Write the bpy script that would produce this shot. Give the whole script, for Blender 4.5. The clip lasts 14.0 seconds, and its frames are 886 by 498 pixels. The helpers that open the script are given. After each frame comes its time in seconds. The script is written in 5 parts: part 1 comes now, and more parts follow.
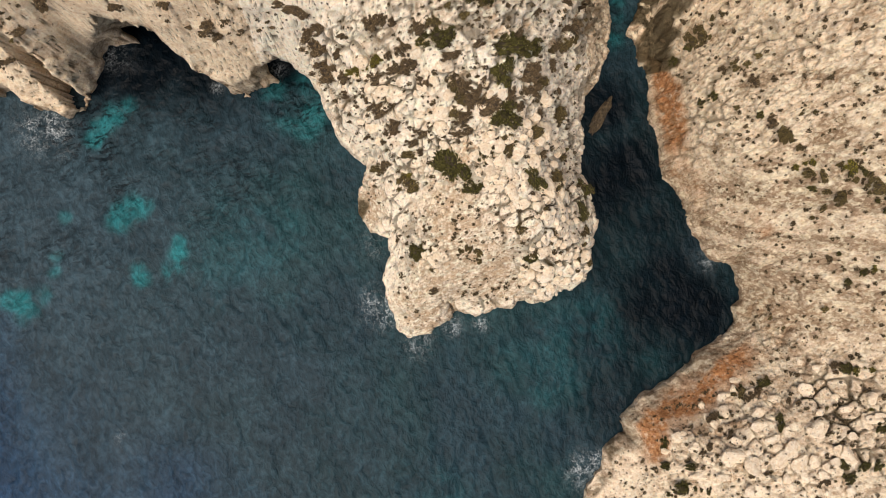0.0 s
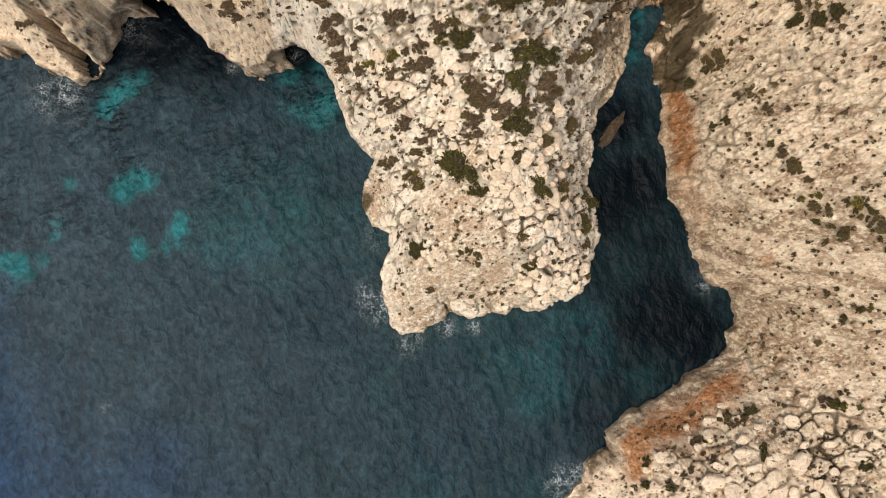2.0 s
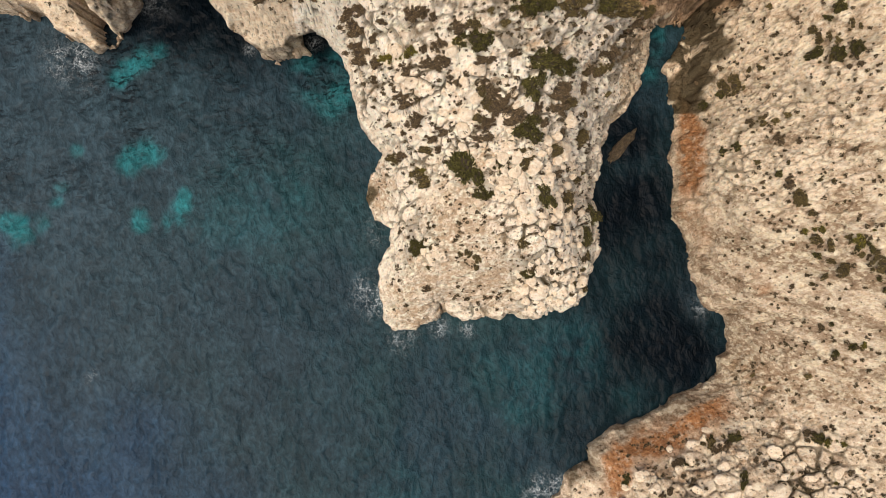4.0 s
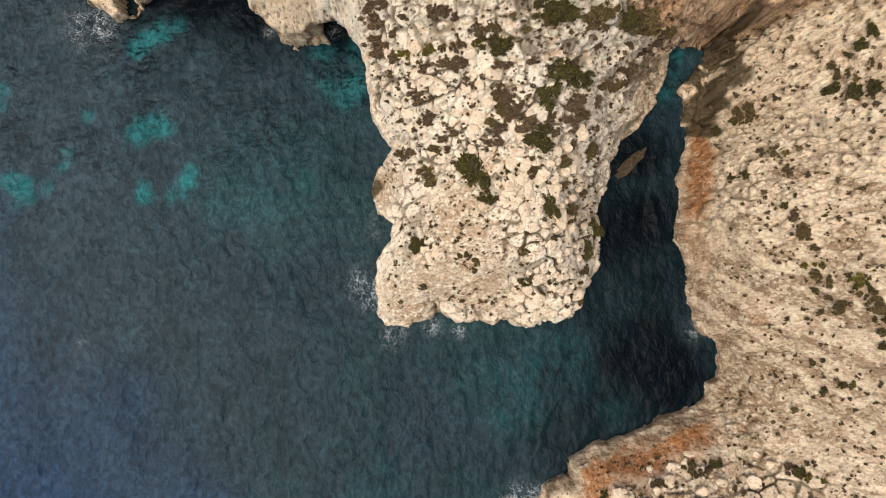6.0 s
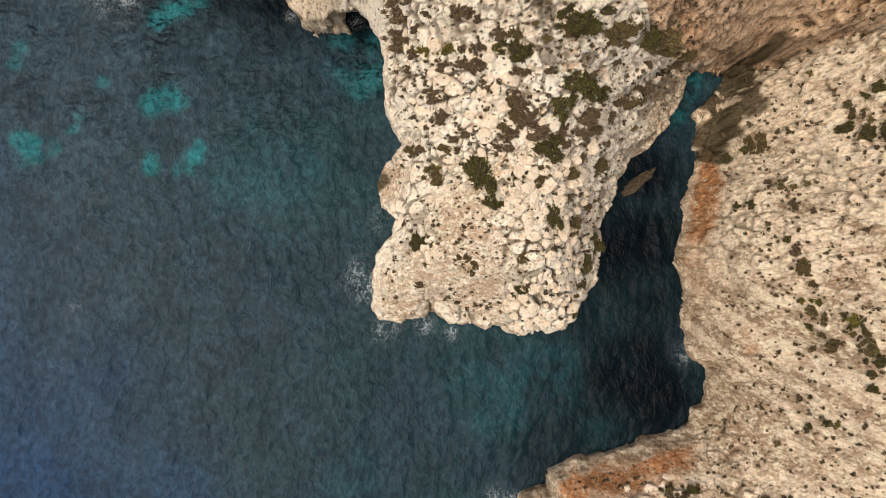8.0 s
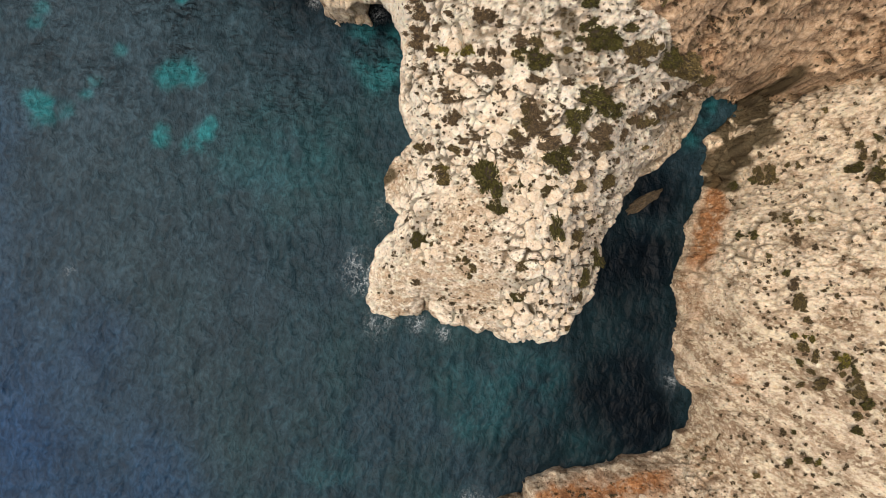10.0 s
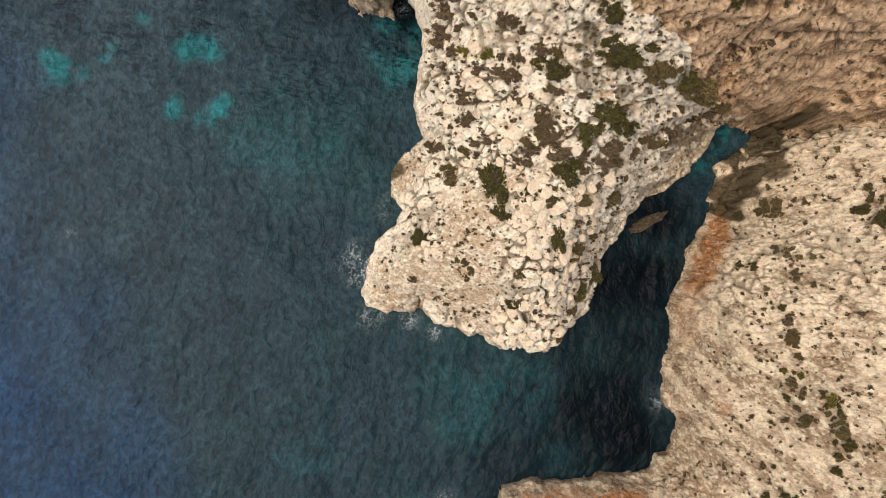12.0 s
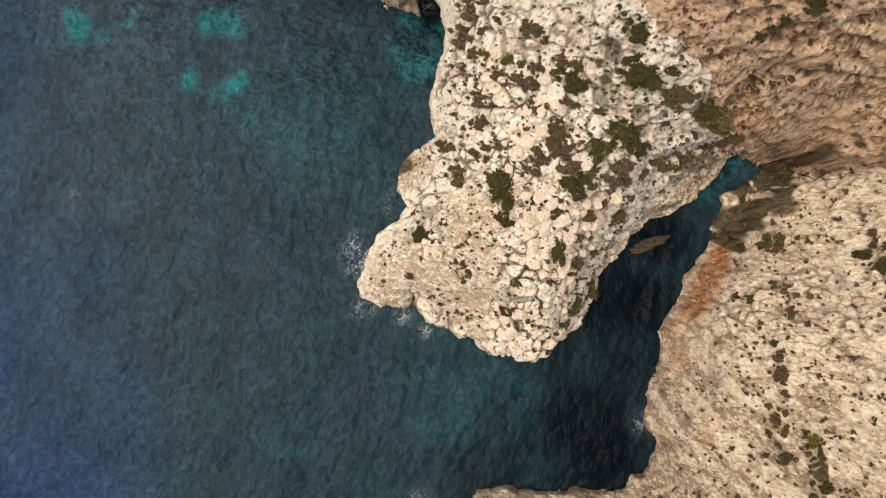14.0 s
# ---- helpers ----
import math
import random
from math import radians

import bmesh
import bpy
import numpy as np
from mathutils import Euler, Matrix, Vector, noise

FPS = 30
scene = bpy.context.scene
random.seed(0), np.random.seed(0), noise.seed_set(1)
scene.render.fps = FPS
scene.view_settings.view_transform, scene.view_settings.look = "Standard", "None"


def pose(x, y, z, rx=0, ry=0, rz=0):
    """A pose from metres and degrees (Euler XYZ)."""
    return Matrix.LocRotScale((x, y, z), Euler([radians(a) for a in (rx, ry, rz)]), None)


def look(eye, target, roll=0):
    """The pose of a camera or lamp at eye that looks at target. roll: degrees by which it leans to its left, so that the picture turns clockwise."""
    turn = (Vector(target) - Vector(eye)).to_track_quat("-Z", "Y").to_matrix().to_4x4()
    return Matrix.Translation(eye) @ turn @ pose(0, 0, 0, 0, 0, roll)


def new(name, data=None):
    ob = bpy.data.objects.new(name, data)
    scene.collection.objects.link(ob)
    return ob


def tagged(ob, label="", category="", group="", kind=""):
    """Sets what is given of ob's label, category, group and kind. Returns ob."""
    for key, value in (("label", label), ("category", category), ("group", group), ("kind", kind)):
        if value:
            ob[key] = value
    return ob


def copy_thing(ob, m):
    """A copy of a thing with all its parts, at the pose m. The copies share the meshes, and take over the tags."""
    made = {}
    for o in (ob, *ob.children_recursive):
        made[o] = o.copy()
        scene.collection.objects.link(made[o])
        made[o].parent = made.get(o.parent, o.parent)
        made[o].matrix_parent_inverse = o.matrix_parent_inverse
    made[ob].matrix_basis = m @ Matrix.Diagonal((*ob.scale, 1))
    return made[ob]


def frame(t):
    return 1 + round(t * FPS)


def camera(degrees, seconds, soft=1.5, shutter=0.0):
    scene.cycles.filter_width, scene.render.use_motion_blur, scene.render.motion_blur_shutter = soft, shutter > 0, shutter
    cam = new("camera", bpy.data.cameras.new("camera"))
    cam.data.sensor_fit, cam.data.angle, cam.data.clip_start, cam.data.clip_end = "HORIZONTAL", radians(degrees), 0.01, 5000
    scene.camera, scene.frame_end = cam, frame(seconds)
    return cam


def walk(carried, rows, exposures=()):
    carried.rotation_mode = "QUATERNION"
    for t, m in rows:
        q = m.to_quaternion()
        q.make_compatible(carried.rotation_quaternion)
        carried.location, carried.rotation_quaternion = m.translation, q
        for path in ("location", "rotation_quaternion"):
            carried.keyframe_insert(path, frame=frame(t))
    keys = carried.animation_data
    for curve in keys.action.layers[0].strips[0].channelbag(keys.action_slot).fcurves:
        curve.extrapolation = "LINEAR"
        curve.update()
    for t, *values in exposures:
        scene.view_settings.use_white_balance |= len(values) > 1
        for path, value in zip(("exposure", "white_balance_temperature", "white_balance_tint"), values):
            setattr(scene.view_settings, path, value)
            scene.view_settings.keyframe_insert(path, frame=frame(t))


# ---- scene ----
# ================= camera: a hovering drone, looking straight down and turning =================
EYE_HEIGHT = 70.0
cam = camera(75.0, 14.0, soft=0.55)
TURNS = [
    (0.0, -18.46), (0.5, -17.2), (1.0, -15.93), (1.5, -14.66), (2.0, -13.38), (2.5, -12.1), (3.0, -10.8),
    (5.5, -4.2), (6.0, -2.82), (6.5, -1.42), (7.0, 0.0), (7.5, 1.4), (8.0, 2.8),
    (10.5, 9.85), (11.0, 11.28), (11.5, 12.72), (12.0, 14.2), (12.5, 15.72), (13.0, 17.25), (13.5, 18.78), (14.0, 20.31)]
walk(cam, [(t, pose(0, 0, EYE_HEIGHT, 0, 0, turn)) for t, turn in TURNS], [(0.0, 0.06, 7000, 13), (14.0, 0.06, 7000, 13)])

# ================= light: overcast, with a wide soft sun behind the cloud in the west =================
SUN_ELEVATION, SUN_AZIMUTH = radians(66), radians(-118)
world = bpy.data.worlds.new("overcast_sky")
scene.world = world
world.use_nodes = True
wn = world.node_tree.nodes
sky = wn.new("ShaderNodeTexSky")
sky.sky_type, sky.sun_disc = "NISHITA", False
sky.sun_elevation, sky.sun_rotation = SUN_ELEVATION, SUN_AZIMUTH
sky.air_density, sky.dust_density = 1.0, 4.0
wn["Background"].inputs["Strength"].default_value = 0.1
world.node_tree.links.new(sky.outputs["Color"], wn["Background"].inputs["Color"])
sun = new("sun", bpy.data.lights.new("sun", "SUN"))
sun.data.energy, sun.data.angle, sun.data.color = 2.45, radians(46), (1.0, 0.94, 0.86)
toward = Vector((math.sin(SUN_AZIMUTH) * math.cos(SUN_ELEVATION), math.cos(SUN_AZIMUTH) * math.cos(SUN_ELEVATION), math.sin(SUN_ELEVATION)))
sun.matrix_world = look(toward * 200, (0, 0, 0))


# ================= numeric noise =================
def lattice(ix, iy, seed):
    """A repeatable random number from 0 to 1 for each whole-number pair."""
    h = (ix.astype(np.int64) * 374761393 + iy.astype(np.int64) * 668265263 + seed * 974634777) & 0x7FFFFFFF
    h = ((h ^ (h >> 13)) * 1274126177) & 0x7FFFFFFF
    h = ((h ^ (h >> 16)) * 1103515245 + 12345) & 0x7FFFFFFF
    return ((h >> 7) & 0xFFFF) / 65535.0


def value_noise(x, y, seed):
    ix, iy = np.floor(x), np.floor(y)
    fx, fy = x - ix, y - iy
    fx, fy = fx * fx * fx * (fx * (fx * 6 - 15) + 10), fy * fy * fy * (fy * (fy * 6 - 15) + 10)
    a, b = lattice(ix, iy, seed), lattice(ix + 1, iy, seed)
    c, d = lattice(ix, iy + 1, seed), lattice(ix + 1, iy + 1, seed)
    return (a + (b - a) * fx) * (1 - fy) + (c + (d - c) * fx) * fy


def fbm(x, y, size, octaves=4, seed=0, gain=0.5):
    """Cloudy noise from -1 to 1 whose largest lumps are `size` metres across."""
    total, amp, norm = 0, 1.0, 0.0
    for i in range(octaves):
        turn = 0.6 * i + seed
        c, s = math.cos(turn), math.sin(turn)
        total = total + amp * (value_noise((x * c - y * s) / size + 17.3 * i, (x * s + y * c) / size - 9.1 * i, seed + i) * 2 - 1)
        norm, amp, size = norm + amp, amp * gain, size * 0.5
    return total / norm


def step(a, b, v):
    t = np.clip((v - a) / (b - a), 0, 1)
    return t * t * (3 - 2 * t)


def blobs(x, y, rows):
    """Soft round patches: rows of x, y, radius, strength."""
    total = np.zeros(np.shape(x))
    for bx, by, r, s in rows:
        total = np.maximum(total, s * np.exp(-((x - bx) ** 2 + (y - by) ** 2) / (r * r)))
    return total


# ================= the plan of the coast, in metres =================
# along the brink: x, y, its height over the sea, how far the foot is undercut
ARCH_COAST = [
    (-41.2, 34, 5, 0), (-40.7, 31.9, 4, 0), (-38.8, 30.6, 3, 0), (-37.7, 29.8, 2, 0), (-36.1, 29.8, 2, 0),
    (-33.9, 31.7, 2, 0), (-32.3, 33.9, 2, 0), (-30.6, 35.1, 4, 2), (-25, 31.6, 13, 11), (-22.6, 30.7, 14, 13),
    (-20.7, 29.6, 14, 13), (-19.7, 28.1, 13, 11), (-19.2, 27.2, 11, 8), (-18.9, 26.3, 9, 5), (-18, 25.6, 7, 1),
    (-16.4, 24.9, 6, 0.5), (-14.2, 24.3, 7, 2), (-12.2, 24.4, 9, 6), (-10.3, 24.6, 10, 7), (-9.1, 24.1, 9, 5),
    (-8.2, 22.3, 8, 2), (-7.6, 20.5, 7, 1), (-7.6, 18.5, 6, 0), (-7, 15.3, 6, 0), (-6, 13.5, 5, 0),
]
HEAD_WEST = [
    (-4.7, 11.9, 4, 0), (-6.8, 10.1, 1.5, 0), (-8, 7.6, 1, 0), (-7.2, 4.9, 1, 0), (-5.7, 3.5, 2.5, 0),
    (-6.2, 1.1, 2.5, 0), (-7.7, -0.9, 2, 0), (-7.9, -3.9, 2, 0), (-8.1, -6.9, 2, 0), (-7.3, -8.4, 1.5, 0),
    (-4.3, -8.7, 1.5, 0), (-1.9, -8, 2, 0), (-1.1, -6.5, 2.5, 0), (-0.1, -7.5, 3, 0), (1.7, -8.5, 3, 0),
    (4.3, -8.6, 3.5, 0), (5.3, -9, 3.5, 0), (7, -8.1, 4, 0),
]
HEAD_EAST = [
    (7.9, -8.7, 4, 0), (9.4, -9.5, 4, 0), (11.4, -8.8, 4, 0), (14.1, -8.5, 4, 0), (15.3, -7.6, 4, 0),
    (15.9, -5.1, 4, 0), (17.2, -2.8, 4, 0), (17.9, 0.1, 4, 0), (18, 3, 3, 0), (19.2, 6.7, 2.5, 0),
    (20.1, 8.9, 2, 0), (21, 11.9, 2, 0), (23.4, 13.6, 2, 0), (25.4, 15.9, 2, 0), (26.7, 19.2, 2.5, 0),
    (27, 21.4, 3.5, 1), (28.5, 22.4, 4, 1.5), (30.5, 23.1, 3.5, 0.5),
]
EAST_SHORE = [
    (32.6, 23, 1, 0), (32.3, 21.8, 1, 0), (30.9, 19.7, 0.8, 0), (29.2, 17.5, 0.8, 0), (29.7, 16, 0.8, 0),
    (29.2, 14, 0.8, 0), (30.3, 12.6, 1, 0), (29.5, 10.2, 1.2, 0), (28.8, 6.1, 1.2, 0), (28.6, 2.8, 1.2, 0),
    (28.8, 0.1, 1.2, 0), (29.4, -4, 1.2, 0), (29.7, -7.3, 1.2, 0), (29.9, -10, 1.2, 0), (30.7, -11.4, 1.2, 0),
    (32.2, -11.9, 1.2, 0),
]
BAY_SHORE = [
    (32.8, -12.8, 1, 0), (32.8, -15.5, 1, 0), (32.3, -17, 1, 0), (30.8, -17.7, 1, 0), (30.6, -19.5, 1.2, 0),
    (29, -20.7, 1.2, 0), (25.3, -21.6, 1.2, 0), (21.3, -23.4, 1.2, 0), (17.2, -24.2, 1.2, 0), (14.9, -25.7, 1.2, 0),
]
SOUTH_SHORE = [
    (14.1, -26.3, 1.2, 0), (14.3, -28.1, 1.2, 0), (10.9, -28.8, 1, 0), (9.6, -30.9, 1, 0), (7.4, -32.3, 1, 0),
    (5.9, -34.7, 1, 0), (2.7, -37.9, 1, 0),
]
FAR_SIDE = [(20, -75, 2, 0), (40, -140, 2, 0), (30, -420, 2, 0), (420, -420, 2, 0), (420, 420, 2, 0), (-420, 420, 2, 0), (-300, 200, 5, 0), (-160, 95, 5, 0), (-95, 62, 5, 0), (-70, 42, 5, 0)]
COAST = ARCH_COAST + HEAD_WEST + HEAD_EAST + EAST_SHORE + BAY_SHORE + SOUTH_SHORE + FAR_SIDE

# landform heights: x, y, height above the sea
HEAD_SPOTS = [
    (-4.4, -6.9, 4.5), (1, -5.6, 5.5), (6, -6.2, 6), (10.5, -5.9, 9), (-3, -1.8, 7.5),
    (0.9, 0.1, 10), (9.3, 0.1, 13), (4.9, 2.9, 12), (-0.8, 6.6, 9), (-6.2, 7.7, 2.5),
    (6.2, 10.3, 15), (13.7, 10.1, 13), (17.3, 7, 6), (15.8, -1.8, 7), (-2.4, 14.3, 14),
    (5.9, 16.3, 18), (16.5, 17.8, 15), (22.8, 17.7, 8), (-5.2, 17.9, 13), (0.8, 20.5, 19),
    (10.6, 20.1, 20),
]
NORTH_SPOTS = [
    (20.9, 21.7, 16), (21.9, 23.6, 13), (26.1, 23.2, 16), (32.2, 24, 15), (22, 25.6, 21),
    (24.6, 27, 25), (13.9, 24.3, 23), (7.4, 22.8, 22), (34.7, 22.9, 5), (36.7, 21.9, 10),
    (37.7, 21.9, 14), (-36.4, 32, 7), (-36.6, 29.9, 3), (-27.9, 30.5, 16), (-19, 28.8, 19),
    (-12.6, 25.1, 17), (-15.3, 24.7, 9), (-7.7, 23.4, 17), (-6.8, 22, 14), (-30.1, 32.6, 18),
]
EAST_SPOTS = [
    (31.6, 19.5, 1.5), (29.3, 10.2, 5), (29, 1.3, 6.5), (30.3, 8.3, 10), (31, 0.6, 11),
    (34.7, 6.2, 12.5), (37.8, 7.5, 16), (40.7, 15.7, 15), (37, 16.4, 10.5), (34.2, 19.5, 6),
    (34.7, -4.4, 12.5), (38.2, -4.1, 17), (30.8, -8.3, 9), (32.4, -13.5, 7), (32, -19, 4),
    (35.6, -12.6, 11), (39.6, -15, 15), (26.7, -22.4, 4.5), (19, -24.9, 4.5), (17.7, -26.8, 6.5),
    (22.3, -29.8, 9.5), (30.9, -29.9, 10.5), (32.9, -35.8, 12.5), (13.8, -32.1, 5), (11.2, -30.2, 2.5),
]
FAR_SPOTS = [(90, 20, 28), (90, 80, 34), (0, 95, 34), (-70, 70, 24), (70, -70, 22), (40, -80, 12), (120, -120, 30), (120, 150, 44), (-90, 140, 36)]
SPOTS = np.array(HEAD_SPOTS + NORTH_SPOTS + EAST_SPOTS + FAR_SPOTS)


def coast_distance(x, y):
    """Metres from the brink, positive on land, with the brink's height and undercut at the nearest place."""
    best, brink, under = np.full(x.shape, 1e9), np.zeros(x.shape), np.zeros(x.shape)
    inside = np.zeros(x.shape, bool)
    for (ax, ay, ah, au), (bx, by, bh, bu) in zip(COAST, COAST[1:] + COAST[:1]):
        ex, ey = bx - ax, by - ay
        k = np.clip(((x - ax) * ex + (y - ay) * ey) / (ex * ex + ey * ey), 0, 1)
        d = (x - ax - k * ex) ** 2 + (y - ay - k * ey) ** 2
        nearer = d < best
        brink, under = np.where(nearer, ah + (bh - ah) * k, brink), np.where(nearer, au + (bu - au) * k, under)
        best = np.minimum(best, d)
        if ey:
            inside ^= ((ay > y) != (by > y)) & (x < ax + ex * (y - ay) / ey)
    return np.where(inside, 1, -1) * np.sqrt(best), brink, under


def spline_weights():
    def kernel(d2):
        return 0.5 * d2 * np.log(d2 + 1e-6)
    p = SPOTS[:, :2]
    n = len(p)
    d2 = ((p[:, None] - p[None]) ** 2).sum(-1)
    a = np.zeros((n + 3, n + 3))
    a[:n, :n] = kernel(d2) + np.eye(n) * 3.0
    a[:n, n], a[:n, n + 1:] = 1, p
    a[n, :n], a[n + 1:, :n] = 1, p.T
    return np.linalg.solve(a, np.append(SPOTS[:, 2], [0, 0, 0])), kernel


WEIGHTS, KERNEL = spline_weights()


def landform(x, y):
    z = WEIGHTS[-3] + WEIGHTS[-2] * x + WEIGHTS[-1] * y
    for (px, py, _), k in zip(SPOTS, WEIGHTS):
        z = z + k * KERNEL((x - px) ** 2 + (y - py) ** 2)
    return np.clip(z, 1.0, 46)


# ---- masks of the ground's character, shared by shape and colour ----
BLOCKY = [
    (6.4, 10.5, 10.5, 1), (-0.2, 13.3, 8.3, 0.9), (9.8, 0.1, 7.3, 1), (10.3, -6.8, 5, 1), (-0.2, -1.8, 7.3, 0.5),
    (3.8, 2.3, 5.2, 0.4), (33, 6.5, 9.9, 0.6), (38.8, 13.4, 8.4, 0.5), (19.9, -27, 7.5, 0.8), (22.3, -29.9, 13.1, 1),
    (31.6, -29.8, 8.9, 0.9),
]
PITTED = [
    (20, 28.5, 9, 1), (30, 31, 11, 1), (42, 31, 13, 1), (12, 30, 8, 0.8), (38, 26, 5, 1),
    (18.3, 17.4, 5, 1), (17, 9.9, 4.3, 0.8), (10.8, 19.1, 5.5, 0.6), (30.7, 24.4, 7.1, 1), (24.5, 25.1, 11.8, 1),
    (15.4, 23.3, 7.7, 0.8), (9.9, 22.8, 5.7, 0.7), (34.8, 25.2, 6.9, 1), (-12.2, 25.9, 6, 0.3), (-35.9, 32.9, 3.3, 0.6),
]
SLABBY = [
    (33.5, -7, 13, 0.9), (35.9, 1.1, 10.8, 1), (32.5, -18.3, 9.2, 0.7), (38.8, -11.3, 10.8, 0.8), (30.8, 0.7, 7.3, 0.6),
    (37.3, 10.7, 10.1, 0.5), (-2.8, -5.7, 7.1, 0.5),
]
ORANGE = [
    (30.4, 11.4, 0.9, 0.8), (29.8, 9.4, 1.2, 1.1), (29.5, 7.7, 1.2, 1.1), (29.3, 5.7, 1.2, 1.1), (29.3, 4.1, 1.2, 1),
    (29.2, 2.7, 1.2, 0.7), (29.6, 0.7, 1.7, 0.5), (32.5, -7.2, 1.1, 0.4), (33.1, -8.9, 0.8, 0.5), (29.7, -1.2, 1.7, 0.4),
    (23.9, 22.2, 2, 0.6), (32.9, 23.8, 2.5, 0.5), (33.8, -11.1, 1.9, 0.3), (39.6, 8.4, 2.1, 0.3), (33, -18, 2.6, 0.3),
    (8.8, 11.5, 0.6, 0.7), (-6.6, 8.2, 1.9, 0.5), (29.1, -22.8, 1, 1), (27.3, -23.5, 1.2, 1.3), (25.7, -23.9, 1.2, 1.3),
    (24.1, -24.5, 1.3, 1.4), (22.3, -25.1, 1.4, 1.5), (20.5, -25.5, 1.4, 1.5), (18.8, -26.1, 1.3, 1.4), (17.3, -26.3, 1.2, 1.3),
    (16.1, -27.1, 0.9, 1.1),
]
GREY = [
    (30.5, -7.8, 2.3, 0.6), (32.7, -14.7, 1.7, 0.8), (31.4, -12, 1.7, 0.6), (27.9, -21.1, 2.7, 0.8), (22.5, -22.7, 2.7, 0.8),
    (18.5, -24.1, 2.7, 0.8), (34.8, -2.2, 4, 0.7), (37.4, -2, 4.7, 0.7), (35.5, -9.2, 4.6, 0.8), (38.7, -9.7, 4.9, 0.8),
    (38.5, 0.1, 4.1, 0.9), (36.1, 5.6, 3.3, 0.6), (33.8, -4.6, 3.5, 0.8), (35.5, -5, 3.3, 0.9), (39.3, -6.2, 3.6, 0.7),
    (38.2, -13.5, 4.5, 0.6), (2.2, -3.6, 4.3, 0.6), (3.2, 2.9, 3.2, 0.5), (-6.3, 7.4, 2, 0.8), (-4.8, -6.4, 2.6, 0.5),
    (35.4, 2.8, 2.7, 0.4), (0.8, 19.7, 3, 0.5), (26, 24.4, 6.4, 0.3), (20.3, 24, 4.2, 0.4), (6.6, 22.8, 3.8, 0.9),
    (5.4, 20.5, 3, 0.8), (9.8, 20.8, 2.9, 0.7), (-36.9, 32.6, 3, 0.4), (-32.7, 33.1, 2.6, 0.5), (38, -12, 4.5, 0.5),
    (29.1, -22, 1.2, 1), (27.3, -22.4, 1.2, 1), (25.1, -23.1, 1.1, 1), (22.8, -23.9, 1.1, 1), (20.1, -24.6, 1, 1),
    (17.7, -25.2, 1, 1), (15.8, -26.2, 1.1, 0.9), (35.6, -8.2, 4, 0.9), (38.3, -6.5, 3.2, 0.8), (35.1, -14.3, 3.7, 0.9),
    (32.4, -9.5, 3.1, 0.6), (38.9, -15.2, 3.3, 1),
]
BROWN = [
    (32.4, 22, 2.2, 1.3), (33.2, 20.6, 2, 1.3), (32.2, 18.6, 1.9, 1.3), (31.5, 16.5, 1.5, 1.2), (31, 14.6, 1.2, 1.1),
    (30.7, 12.8, 0.9, 1), (32.8, 21.4, 2, 1.1), (32.5, 19.8, 2.3, 1.1), (31.5, 17.7, 2, 0.9), (30.5, 14.5, 1.5, 0.9),
    (30.5, 12.9, 0.9, 0.8), (33.9, 21.4, 1.4, 0.8), (33.5, 20, 1.8, 0.9), (32.7, 18, 1.7, 0.9), (31.8, 15.7, 1.6, 0.9),
    (31, 13.4, 1.2, 0.8), (29.8, 17.5, 1.5, 0.6), (29.8, 16, 1.4, 0.6), (-7.4, 7.2, 2.0, 0.45), (32.9, 18.5, 2.3, 0.8),
    (31.7, 15.6, 2, 0.7), (30, 14.2, 1.3, 0.5), (31.3, 11.8, 0.8, 0.6), (32.6, 20.3, 2, 0.8), (-32, 34.2, 1.4, 0.3),
]
CRUMBLY = [
    (2.2, 2.5, 4.2, 1), (3.2, -3.2, 4.0, 1), (-3.5, -4.8, 3.6, 1), (-4.5, -7.2, 2.6, 1), (5.2, -5.4, 2.6, 0.9),
    (0.2, -0.2, 2.6, 0.5), (-6.5, 7.6, 2.2, 0.9),
]
# narrow gashes: from x, y to x, y, width, depth
CLEFTS = [
    (-36.1, 34, -36, 30.4, 1.7, 9), (32.84, -12.47, 32.51, -10.78, 0.7, 2.5), (-1.01, -7.23, -1.47, -5.93, 0.7, 1.6),
    (33.0, 21.6, 32.4, 18.2, 2.0, 2.4), (32.4, 18.2, 31.2, 13.6, 1.5, 2.2), (29.68, -10.03, 31.8, -9.36, 0.3, 0.8), (34.49, -19.97, 32.78, -22.17, 0.6, 1.2),
    (29.58, 23.12, 33.26, 23.33, 0.9, 3.5), (33.28, 23.26, 36.27, 22.67, 0.9, 3), (21.11, 24.79, 24.04, 25.54, 1.2, 1.5),
    (24.04, 25.54, 25.69, 26.69, 0.8, 1.2), (17.52, 16.72, 24.25, 21.07, 0.9, 1.5),
]


# where the tan cliff in the north meets the slope below it
SCARP = [(28.6, 22.4), (30.6, 22.1), (32.6, 22.3), (36.5, 22.9), (39.6, 22.8), (44, 23.2), (60, 25)]


def scarp_distance(x, y):
    """Metres north of the foot of the tan cliff."""
    best, side = np.full(x.shape, 1e9), np.zeros(x.shape)
    for (ax, ay), (bx, by) in zip(SCARP, SCARP[1:]):
        ex, ey = bx - ax, by - ay
        k = np.clip(((x - ax) * ex + (y - ay) * ey) / (ex * ex + ey * ey), 0, 1)
        ux, uy = x - ax - k * ex, y - ay - k * ey
        d = ux * ux + uy * uy
        side = np.where(d < best, ex * uy - ey * ux, side)
        best = np.minimum(best, d)
    return np.where(side > 0, 1, -1) * np.sqrt(best)


